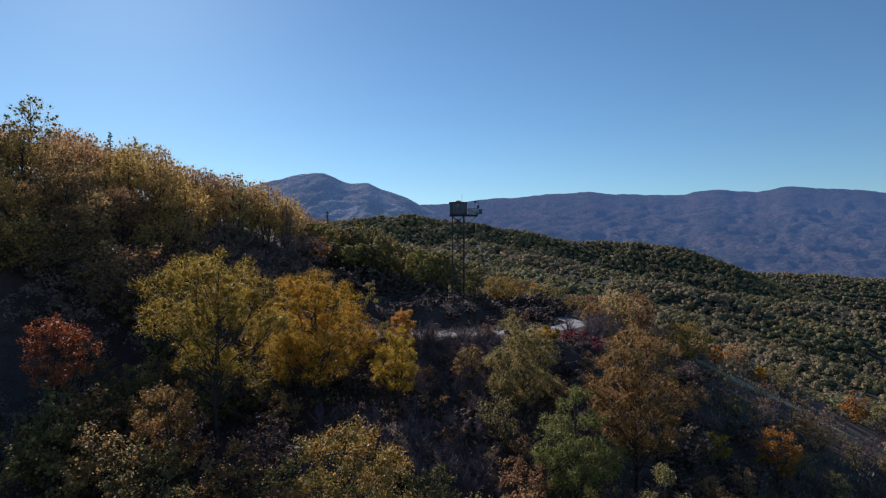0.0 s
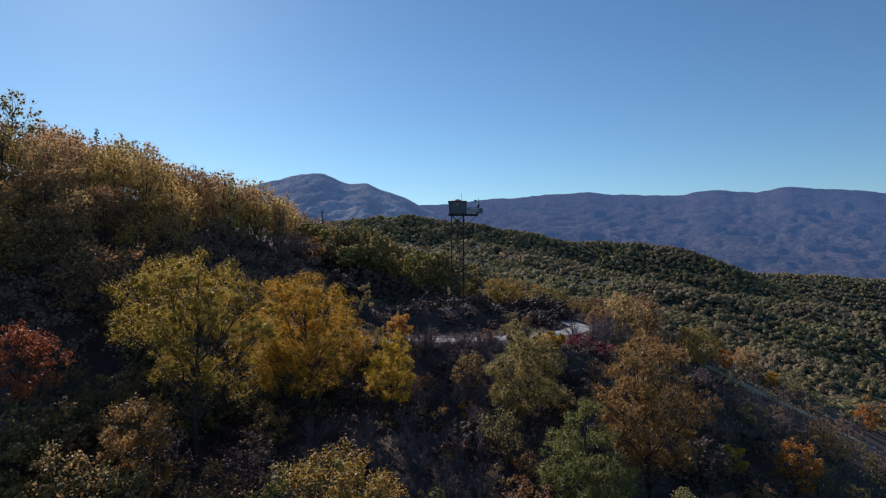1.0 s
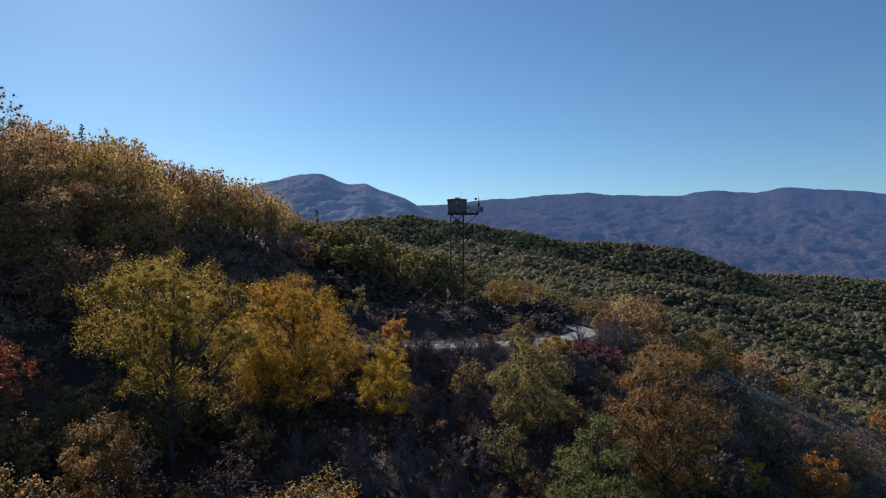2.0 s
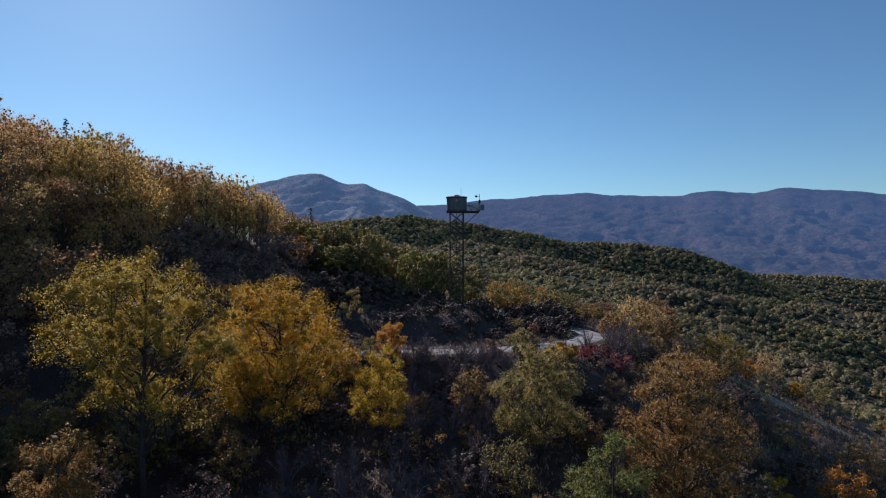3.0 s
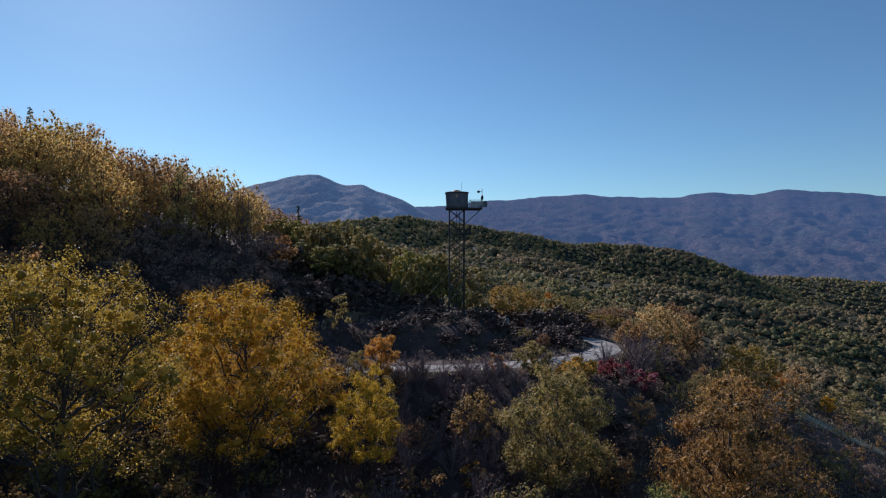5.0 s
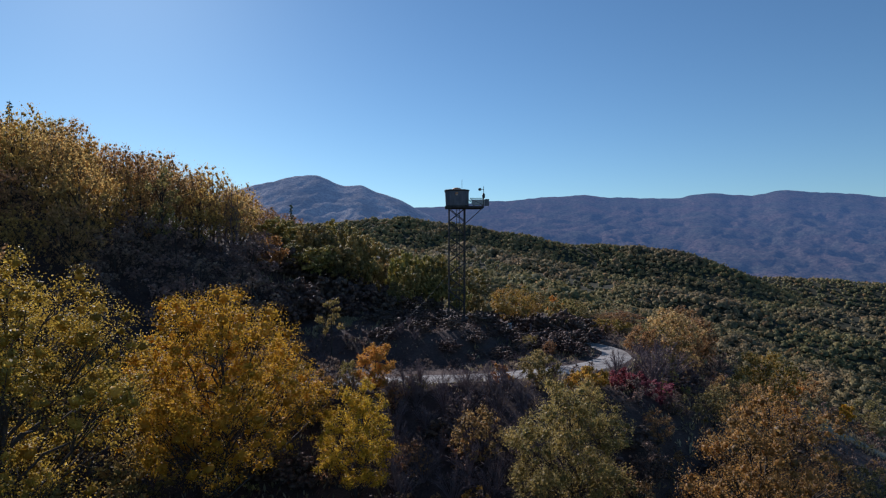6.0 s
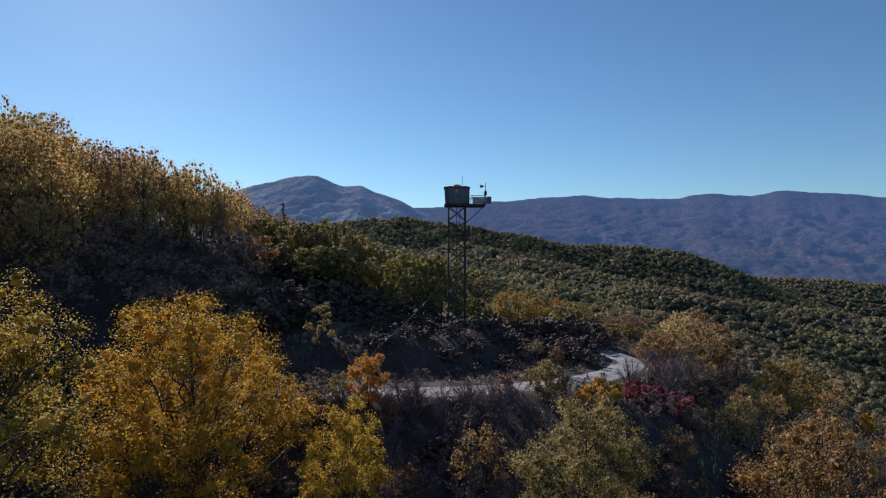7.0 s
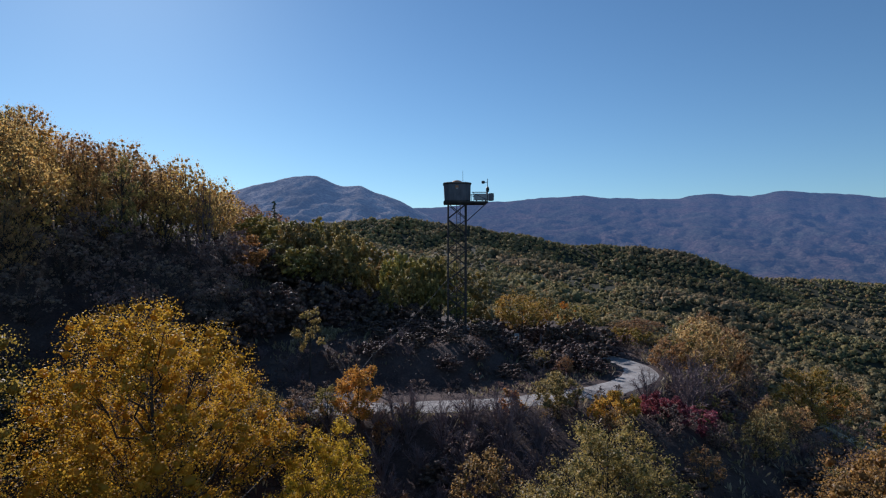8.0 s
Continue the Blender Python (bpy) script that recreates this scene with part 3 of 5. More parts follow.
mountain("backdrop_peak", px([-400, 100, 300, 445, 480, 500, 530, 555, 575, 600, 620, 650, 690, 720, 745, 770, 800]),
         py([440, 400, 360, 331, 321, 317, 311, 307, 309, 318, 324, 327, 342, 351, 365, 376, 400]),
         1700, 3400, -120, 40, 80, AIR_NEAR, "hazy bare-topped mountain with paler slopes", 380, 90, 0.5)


# ---- a worn track over the open slope ----
TRACK = smooth_line(np.array([(41.5, 97.2), (44.3, 95.7), (49, 93.2), (53.6, 91.0), (57.5, 88.8), (61, 86.4)], float), 8)


def track():
    t = np.gradient(TRACK, axis=0)
    t /= np.linalg.norm(t, axis=1)[:, None]
    s = np.column_stack([t[:, 1], -t[:, 0]])
    w = np.linspace(-1, 1, 7)
    half = 1.9 * np.sin(np.linspace(0.25, 2.9, len(TRACK))) + 0.4 * rough(TRACK[:, 0], TRACK[:, 1], 3, 2, 44)
    p = TRACK[:, None] + s[:, None] * (w[None, :, None] * half[:, None, None])
    z = ground_z(p[..., 0], p[..., 1]) + 0.16 - 0.3 * np.abs(w)[None] ** 4
    ob = new("track", smooth(grid_mesh("track", np.concatenate([p, z[..., None]], -1)[:, ::-1])))
    m, n, l, b = material("dry_trodden_earth", 0.95)
    a = noise_node(n, l, 1.6, 6.0, 0.7)
    r = ramp(n, [(0.35, (0.20, 0.17, 0.11)), (0.68, (0.36, 0.31, 0.22))])
    l.new(a.outputs[0], r.inputs[0])
    l.new(r.outputs[0], b.inputs["Base Color"])
    bumped(n, l, b, a.outputs[0], 0.6, 0.08)
    ob.data.materials.append(m)
    tagged(ob, "dry grassy track worn across the open slope", "track", kind="structure")


track()


# ---- the lookout tower ----
def steel(name, a, b, rgh, metal=0.0):
    m, n, l, p = material(name, rgh, metal)
    t = noise_node(n, l, 2.2, 6.0, 0.7, stretch=(1, 1, 0.35))
    r = ramp(n, [(0.38, a), (0.66, b)])
    l.new(t.outputs[0], r.inputs[0])
    l.new(r.outputs[0], p.inputs["Base Color"])
    bumped(n, l, p, t.outputs[0], 0.25, 0.01)
    return m


STEEL = steel("dark_painted_steel", (0.035, 0.033, 0.036), (0.075, 0.062, 0.055), 0.6, 0.3)
CABIN = steel("grey_painted_sheet", (0.095, 0.10, 0.125), (0.155, 0.16, 0.19), 0.5)
PALE = steel("weathered_pale_sheet", (0.34, 0.35, 0.37), (0.5, 0.5, 0.5), 0.5)
RUSTY = steel("faded_orange_sheet", (0.45, 0.19, 0.08), (0.6, 0.33, 0.2), 0.6)
BLACK = steel("black_plastic", (0.02, 0.02, 0.022), (0.035, 0.035, 0.037), 0.5)
CABLE = steel("grey_cable", (0.07, 0.07, 0.07), (0.14, 0.14, 0.14), 0.7)
CONCRETE = steel("rough_concrete", (0.22, 0.21, 0.20), (0.36, 0.35, 0.33), 0.9)
TX, TY, LEG = 2.4, 93.6, 1.0
TZ = height(TX, TY)
DECK = 14.38 - TZ


def lathe(bm, outline, turns=16, sx=1.0, sy=1.0):
    """A turned body from an outline of (radius, height)."""
    rings = [[bm.verts.new((r * math.cos(a) * sx, r * math.sin(a) * sy, z)) for a in (2 * math.pi * i / turns for i in range(turns))] for r, z in outline]
    for p, q in zip(rings, rings[1:]):
        for i in range(turns):
            j = (i + 1) % turns
            bm.faces.new((p[i], p[j], q[j], q[i]))
    bm.faces.new(rings[0][::-1])
    bm.faces.new(rings[-1])


def slab_ring(bm, levels, cut):
    """A square body with cut corners through levels of (half width, height)."""
    rings = []
    for h, z in levels:
        c = cut * h
        rings.append([bm.verts.new((x, y, z)) for x, y in ((c - h, -h), (h - c, -h), (h, c - h), (h, h - c), (h - c, h), (c - h, h), (-h, h - c), (-h, c - h))])
    for p, q in zip(rings, rings[1:]):
        for i in range(8):
            j = (i + 1) % 8
            bm.faces.new((p[i], p[j], q[j], q[i]))
    bm.faces.new(rings[0][::-1])
    bm.faces.new(rings[-1])


def tower():
    root = tagged(empty("lookout_tower", TX, TY, TZ), "tall dark steel lattice tower carrying a boxy grey cabin", "tower")
    corners = [(-LEG, -LEG), (LEG, -LEG), (LEG, LEG), (-LEG, LEG)]
    bays = 8
    levels = [0.15 + (DECK - 0.25) * i / bays for i in range(bays + 1)]
    for x, y in corners:
        bm = bmesh.new()
        sx, sy = -math.copysign(1, x), -math.copysign(1, y)
        # rolled angle section
        box(bm, min(x, x + sx * 0.16), min(y, y + sy * 0.022), 0.0, max(x, x + sx * 0.16), max(y, y + sy * 0.022), DECK)
        box(bm, min(x, x + sx * 0.022), min(y + sy * 0.024, y + sy * 0.16), 0.0, max(x, x + sx * 0.022), max(y + sy * 0.024, y + sy * 0.16), DECK)
        leg = part("leg", bm, STEEL, root)
        bm = bmesh.new()
        box(bm, x - 0.3, y - 0.3, -0.8, x + 0.3, y + 0.3, 0.18)
        bmesh.ops.bevel(bm, geom=bm.edges[:], offset=0.03, segments=1, affect="EDGES")
        part("footing", bm, CONCRETE, leg, "concrete footing")
    for i in range(4):
        (ax, ay), (bx, by) = corners[i], corners[(i + 1) % 4]
        for k in range(bays):
            z0, z1 = levels[k], levels[k + 1]
            for p, q, o in (((ax, ay, z0), (bx, by, z1), 0.0), ((bx, by, z0), (ax, ay, z1), 0.03)):
                bm = bmesh.new()
                n = Vector((ay - by, bx - ax, 0)).normalized() * (0.02 + o)
                beam(bm, Vector(p) + n, Vector(q) + n, 0.03, 0.085)
                part("diagonal_brace", bm, STEEL, root)
        for k in (2, 5, 8):
            bm = bmesh.new()
            n = Vector((ay - by, bx - ax, 0)).normalized() * 0.09
            beam(bm, Vector((ax, ay, levels[k])) + n, Vector((bx, by, levels[k])) + n, 0.07, 0.07)
            part("strut", bm, STEEL, root)
    # ladder up the middle
    lad = tagged(empty("ladder"), "steel ladder")
    lad.parent = root
    for x in (-0.02, 0.36):
        bm = bmesh.new()
        box(bm, x - 0.03, 0.30, 0.1, x + 0.03, 0.34, DECK)
        part("rail", bm, STEEL, lad)
    for k in range(44):
        bm = bmesh.new()
        beam(bm, (0.01, 0.32, 0.4 + k * 0.29), (0.33, 0.32, 0.4 + k * 0.29), 0.025)
        part("rung", bm, STEEL, lad)
    # deck under cabin and gallery
    bm = bmesh.new()
    box(bm, -1.42, -1.42, DECK, 3.15, 1.42, DECK + 0.07)
    bmesh.ops.bevel(bm, geom=bm.edges[:], offset=0.012, segments=1, affect="EDGES")
    part("deck", bm, STEEL, root)
    for y in (-1.30, 0.0, 1.30):
        bm = bmesh.new()
        box(bm, -1.38, y - 0.05, DECK - 0.14, 3.12, y + 0.05, DECK - 0.003)
        part("joist", bm, STEEL, root)
    for y in (-0.98, 0.98):
        bm = bmesh.new()
        beam(bm, (1.0, y, DECK - 1.95), (3.0, y, DECK - 0.12), 0.09, 0.09)
        part("gallery_brace", bm, STEEL, root)
    # cabin: cut corners, walls leaning out a little
    h0, h1, z0, z1 = 1.30, 1.40, DECK + 0.074, DECK + 1.93
    bm = bmesh.new()
    slab_ring(bm, [(h0, z0), (h1, z1)], 0.36)
    body = part("cabin", bm, CABIN, root, "grey sheet-metal cabin")
    for z, h, g in ((z0 + 0.05, h0 + 0.02, 0.07), (z1 - 0.1, h1 + 0.03, 0.10)):
        bm = bmesh.new()
        slab_ring(bm, [(h, z), (h + 0.006, z + g)], 0.36)
        part("band", bm, STEEL, body)
    for x in (-0.92, -0.46, 0.0, 0.46, 0.92):
        for sy in (-1, 1):
            bm = bmesh.new()
            beam(bm, (x, sy * (h0 + 0.012), z0 + 0.13), (x * 1.04, sy * (h1 + 0.008), z1 - 0.11), 0.04, 0.03)
            part("rib", bm, CABIN, body)
    bm = bmesh.new()
    slab_ring(bm, [(h1 + 0.07, z1), (h1 + 0.07, z1 + 0.05), (h1 - 0.1, z1 + 0.12)], 0.36)
    roof = part("roof", bm, STEEL, root)
    bm = bmesh.new()
    lathe(bm, [(0.62 * math.cos(a), z1 + 0.10 + 0.34 * math.sin(a)) for a in (math.pi / 2 * i / 7 for i in range(7))] + [(0.03, z1 + 0.44)], 18)
    part("dome", bm, RUSTY, roof, "faded orange dome")
    # lamp over the front of the cabin
    bm = bmesh.new()
    box(bm, -0.22, -h1 - 0.14, z1 - 0.58, 0.10, -h1 - 0.005, z1 - 0.24)
    bmesh.ops.bevel(bm, geom=bm.edges[:], offset=0.03, segments=1, affect="EDGES")
    lamp = part("lamp_box", bm, RUSTY, body, "orange lamp box")
    bm = bmesh.new()
    box(bm, -0.17, -h1 - 0.16, z1 - 0.62, 0.05, -h1 - 0.06, z1 - 0.50)
    part("lens", bm, PALE, lamp, "whitish lens")
    bm = bmesh.new()
    box(bm, h1 - 0.07, -0.45, z0 + 0.02, h1 - 0.0, 0.45, z0 + 1.75)
    part("door", bm, STEEL, body)
    # gallery rails
    g0, g1, top = 1.50, 3.08, DECK + 0.98
    for x in (g1,):
        for y in (-1.36, 0.0, 1.36):
            bm = bmesh.new()
            beam(bm, (x, y, DECK + 0.07), (x, y, top + 0.02), 0.06)
            part("post", bm, STEEL, root)
    for y in (-1.36, 1.36):
        for x in (1.62,):
            bm = bmesh.new()
            beam(bm, (x, y, DECK + 0.07), (x, y, top), 0.05)
            part("post", bm, STEEL, root)
        bm = bmesh.new()
        beam(bm, (1.48, y, top), (g1 + 0.03, y, top), 0.07)
        part("handrail", bm, STEEL, root)
        bm = bmesh.new()
        beam(bm, (1.55, y, DECK + 0.9), (g1, y, DECK + 0.2), 0.045)
        part("rail_diagonal", bm, STEEL, root)
    for z in (top, DECK + 0.58):
        bm = bmesh.new()
        beam(bm, (g1, -1.33, z), (g1, 1.33, z), 0.06)
        part("handrail", bm, STEEL, root)
    # antenna
    bm = bmesh.new()
    beam(bm, (0.62, 0.2, z1 + 0.1), (0.62, 0.2, z1 + 1.45), 0.035)
    part("whip_antenna", bm, STEEL, roof)
    return root


tower()


def siren_box():
    """Long pale box on the gallery, its darker end standing out past the rail."""
    root = tagged(empty("equipment_box", TX + 1.75, TY - 1.05, TZ + DECK + 0.075), "long weathered pale metal box lying on the gallery", "box")
    bm = bmesh.new()
    box(bm, 0.0, 0, 0.14, 1.5, 0.6, 0.80)
    bmesh.ops.bevel(bm, geom=bm.edges[:], offset=0.03, segments=2, affect="EDGES")
    part("casing", bm, PALE, root)
    bm = bmesh.new()
    box(bm, 1.5, -0.05, 0.09, 2.02, 0.65, 0.85)
    bmesh.ops.bevel(bm, geom=bm.edges[:], offset=0.04, segments=2, affect="EDGES")
    part("end_hood", bm, CABIN, root, "grey hood")
    for x in (0.25, 1.2):
        bm = bmesh.new()
        box(bm, x - 0.05, 0.05, 0.0, x + 0.05, 0.55, 0.142)
        part("foot", bm, STEEL, root)


def camera_mast():
    root = tagged(empty("camera_mast", TX + 3.12, TY - 1.0, TZ + DECK - 0.07), "thin dark mast with a surveillance camera on the rail", "mast")
    bm = bmesh.new()
    lathe(bm, [(0.05, 0.143), (0.05, 1.2), (0.035, 1.25), (0.03, 2.45), (0.01, 2.5)], 8)
    part("pole", bm, STEEL, root)
    bm = bmesh.new()
    beam(bm, (-0.34, 0, 2.12), (0, 0, 2.12), 0.05)
    arm = part("arm", bm, STEEL, root)
    bm = bmesh.new()
    box(bm, -0.62, -0.16, 1.98, -0.28, 0.16, 2.26)
    bmesh.ops.bevel(bm, geom=bm.edges[:], offset=0.05, segments=2, affect="EDGES")
    head = part("camera_head", bm, BLACK, arm, "black camera housing")
    bm = bmesh.new()
    lathe(bm, [(0.02, 1.1), (0.16, 1.15), (0.17, 1.5), (0.08, 1.68), (0.02, 1.7)], 10)
    part("junction_pot", bm, BLACK, root)


siren_box()
camera_mast()


def cable(name, a, b, sag, radius, label):
    s = np.linspace(0, 1, 22)
    p = np.outer(1 - s, a) + np.outer(s, b) - np.outer(4 * sag * s * (1 - s), [0, 0, 1])
    v, f = tubes([(p, np.full(22, radius))], 5)
    ob = new(name, smooth(from_arrays(name, v, f, 4)))
    ob.data.materials.append(CABLE)
    tagged(ob, label, "cable")


POLE = (-4.6, 77.6)
PZ = height(*POLE)


def pole():
    root = tagged(empty("cable_pole", POLE[0], POLE[1], PZ), "short weathered wooden pole carrying a cable beside the road", "pole")
    bm = bmesh.new()
    lathe(bm, [(0.11, -0.4), (0.11, 0.3), (0.085, 3.1), (0.05, 3.16)], 9)
    part("post", bm, BARK, root)
    bm = bmesh.new()
    beam(bm, (-0.16, 0, 2.95), (0.16, 0, 2.95), 0.06)
    part("bracket", bm, STEEL, root)


pole()
cable("power_cable", (TX - 1.05, TY - 1.02, TZ + 5.2), (POLE[0], POLE[1], PZ + 3.0), 0.3, 0.016, "grey cable sagging from the tower to the pole")
cable("power_cable", (POLE[0], POLE[1], PZ + 3.0), (-11.5, 56.0, height(-11.5, 56) + 3.2), 0.5, 0.016, "grey cable running downhill from the pole into trees")


def sign():
    x, y = 9.1, 96.6
    root = tagged(empty("notice_board", x, y, height(x, y)), "small pale notice board on a wooden post", "sign")
    bm = bmesh.new()
    box(bm, -0.05, -0.05, -0.4, 0.05, 0.05, 1.75)
    bmesh.ops.bevel(bm, geom=bm.edges[:], offset=0.01, segments=1, affect="EDGES")
    part("post", bm, BARK, root)
    bm = bmesh.new()
    box(bm, -0.24, -0.09, 1.05, 0.24, -0.052, 1.75)
    board = part("board", bm, PALE, root, "pale board")
    for z in (1.55, 1.42, 1.28):
        bm = bmesh.new()
        box(bm, -0.17, -0.096, z, 0.15, -0.091, z + 0.04)
        part("text_bar", bm, BLACK, board)


def gate_post():
    x, y = 11.4, 94.6
    root = tagged(empty("gate_post", x, y, height(x, y)), "weathered wooden post with a slanting brace", "post")
    bm = bmesh.new()
    lathe(bm, [(0.1, -0.4), (0.1, 1.9), (0.06, 1.98)], 8)
    part("post", bm, TWIG, root)
    bm = bmesh.new()
    beam(bm, (-1.0, 0.0, 0.0), (-0.08, 0.0, 1.2), 0.09)
    part("brace", bm, TWIG, root)


sign()
gate_post()


# ---- the trees that stand out ----
def single(name, species, seed, x, y, top, r, label, base=0.3, masses=16, leaves=6000, leaf=0.16, turn=0.0, **more):
    z = height(x, y)
    t = make_tree(name, species, seed, max(top - z, 2.0), r, base, masses, leaves=leaves, leaf=leaf, label=label, **more)
    t.matrix_basis = pose(x, y, z - 0.15, 0, 0, turn)
    return t


single("poplar_tree", "yellowgreen", 11, -19.6, 50.4, 10.3, 6.4, "broad yellow-green poplar with open crown", 0.3, 32, 54000, 0.095, loose=0.85, low=0.05)
single("maple_tree", "yellow", 12, -12.9, 59.4, 7.8, 6.0, "dense golden yellow tree on the slope below the road", 0.18, 40, 74000, 0.092, low=0.32)
single("maple_tree", "yellow", 13, -5.0, 60.4, 2.1, 2.6, "slim yellow tree below the road", 0.06, 30, 24000, 0.085, low=0.45)
single("maple_tree", "apricot", 14, -4.8, 70.4, 2.4, 1.7, "small orange tree beside the road", 0.12, 20, 9500, 0.1)
single("oak_tree", "moss", 15, 8.0, 58.2, 2.3, 3.8, "olive green oak turning yellow on the slope", 0.1, 34, 40000, 0.09, low=0.3)
single("hornbeam_tree", "green", 16, 10.4, 46.8, -0.5, 3.5, "bright green densely leaved tree", 0.05, 28, 34000, 0.09, low=0.55)
single("oak_tree", "rust", 17, 18.0, 54.2, 3.6, 4.9, "large rust-brown oak on the slope", 0.14, 44, 52000, 0.095, low=0.25)
single("oak_tree", "oak", 18, 37.2, 89.5, -1.4, 3.8, "green oak turning yellow at the edge of the slope", 0.12, 22, 9000, 0.15, low=0.35)
single("sumac_bush", "crimson", 19, 17.0, 75.4, -1.2, 2.2, "crimson bush below the road bend", 0.03, 16, 6000, 0.13, category="shrub")
single("sumac_bush", "crimson", 35, 19.6, 74.6, -1.7, 1.5, "small crimson bush below the road bend", 0.03, 10, 2600, 0.13, category="shrub")
single("sumac_bush", "amber", 36, 5.5, 72.0, -0.5, 1.0, "small orange bush on the road verge", 0.05, 8, 1400, 0.13, category="shrub")
single("sumac_bush", "apricot", 20, 12.6, 72.8, -0.1, 2.2, "golden orange bush at the road edge", 0.05, 14, 5000, 0.13, category="shrub")
single("maple_tree", "red", 21, -31.2, 47.6, 4.8, 3.0, "red-leaved tree standing in shade", 0.5, 20, 6500, 0.13)
single("maple_tree", "amber", 22, -5.1, 32.2, 0.4, 3.7, "amber brown tree with rounded crown", 0.25, 24, 18000, 0.11)
single("maple_tree", "orange", 23, 36.6, 64.3, -9.6, 2.6, "bright orange young tree on the lower slope", 0.1, 14, 3800, 0.16)
single("oak_tree", "amber", 24, 10.2, 100.0, 4.9, 3.9, "amber oak with a dark trunk on the mound", 0.3, 24, 7000, 0.16, low=-0.1)
single("oak_tree", "oak", 25, 23.3, 103.0, 0.2, 3.2, "golden rounded oak beyond the road bend", 0.15, 18, 4600, 0.17)
single("oak_tree", "olive", 26, 17.2, 104.0, 2.7, 3.0, "dark olive oak beyond the mound", 0.2, 16, 3600, 0.2)
single("maple_tree", "orange", 37, 16.7, 106.0, 3.3, 1.4, "orange tree top among dark oaks", 0.3, 8, 900, 0.16, fine=False)
single("maple_tree", "rust", 27, -20.4, 97.0, 11.9, 2.3, "orange tree at the edge of the wooded hillside", 0.2, 12, 2200, 0.2)


single("hornbeam_tree", "olive", 30, 8.7, 72.7, 1.4, 1.8, "small dark green tree at the road edge", 0.05, 16, 5000, 0.12, low=0.35)
single("ash_tree", "brown", 32, 26.5, 89.5, 3.3, 3.2, "tall golden-brown ash beyond the road bend", 0.2, 18, 5200, 0.17, low=0.4, stretch=1.4, loose=0.85)
single("ash_tree", "russet", 33, 22.8, 88.6, 1.4, 2.2, "golden-brown ash leaning over the road bend", 0.2, 12, 2600, 0.16)
single("ash_tree", "russet", 34, 31.5, 95.0, 1.9, 3.2, "tall olive-gold ash beyond the road bend", 0.12, 22, 8000, 0.15, low=0.3, stretch=1.3)
single("broom_bush", "yellowgreen", 31, 2.4, 59.5, -4.9, 1.2, "pale yellow-green bush in the ravine", 0.05, 8, 700, 0.12, category="shrub")
single("hornbeam_tree", "olive", 38, -27.6, 52.3, 0.2, 2.3, "slim olive tree in the ravine", 0.1, 18, 9000, 0.12, low=0.4)
single("hornbeam_tree", "rust", 39, -20.2, 43.0, 0.4, 2.7, "russet brown tree in the ravine", 0.1, 20, 14000, 0.11, low=0.3)
single("hornbeam_tree", "olive", 44, 14.6, 38.8, -3.5, 2.3, "grey-green leafy tree in the ravine", 0.05, 20, 13000, 0.105, low=0.4)
single("hornbeam_tree", "moss", 45, -10.0, 80.0, 5.6, 1.3, "pale green sapling catching the sun", 0.25, 10, 1400, 0.13)


# ---- patterns for the woods ----
HILL_KINDS = [make_tree("ash_tree", s, 100 + i, 8.0, 3.0, 0.1, 24, 50, 3700, 0.125, label=t, low=0.2, stretch=1.15, loose=1.15, fine=False, wide=0.55, sweep=0.25, heart=0.15, stray=0.3, fill=0.3) for i, (s, t) in enumerate((
    ("golden", "slender golden-brown ash with upright branches"), ("brown", "slender brown-olive ash with upright branches"),
    ("golden", "slender golden-brown ash with upright branches"), ("russet", "upright tree with russet leaves on the hillside"), ("brown", "slender brown-olive ash with upright branches")))]
# trees for the shaded foot of the hill, its shade tinted into their leaves
FOOT_KINDS = [make_tree("hornbeam_tree", "dull", 110 + i, 7.0, 2.9, 0.06, 16, 45, 1300, 0.17, label="umber-leaved tree, hillside shade put into its leaf colour", low=0.3, loose=0.9, fine=False, heart=0.2) for i in range(3)]
OAK_KINDS = [make_tree("oak_tree", s, 120 + i, 8.0, 3.1, 0.34, 22, 38, 3400, 0.15, label=t, low=0.15, fine=False, heart=0.36, fill=0.1) for i, (s, t) in enumerate((
    ("darkoak", "dark olive oak behind the mound"), ("olive", "olive green oak behind the mound"), ("darkoak", "dark olive oak behind the mound"), ("darkoak", "dark olive oak behind the mound"), ("olive", "olive green oak behind the mound")))]
# bushes whose dark leaf colour already holds the shade
SHADE_KINDS = [make_tree("hawthorn_bush", "thicket", 150 + i, 4.0, 2.4, 0.02, 14, 45, 1500, 0.14, label="dense thicket, shade put into its dark leaf colour", category="shrub", low=0.3, fine=False, heart=0.42) for i in range(3)]
GOLD_KINDS = [make_tree("oak_tree", s, 130 + i, 8.0, 3.3, 0.15, 20, 32, 2400, 0.2, label=t, low=0.1, fine=False, heart=0.2) for i, (s, t) in enumerate((
    ("moss", "mossy yellow oak beyond the road bend"), ("russet", "brownish oak beyond the road bend"), ("oak", "golden brown oak beyond the road bend")))]
NEAR_KINDS = [make_tree("hornbeam_tree", s, 140 + i, 7.0, 2.9, 0.12, 18, 42, 2000, 0.18, label=t, low=0.45, fine=False, heart=0.2) for i, (s, t) in enumerate((
    ("olive", "olive green tree in the ravine"), ("russet", "brownish green tree in the ravine"), ("scrub", "dull green tree in the ravine"), ("moss", "mossy green tree in the ravine"), ("russet", "brownish green tree in the ravine")))]
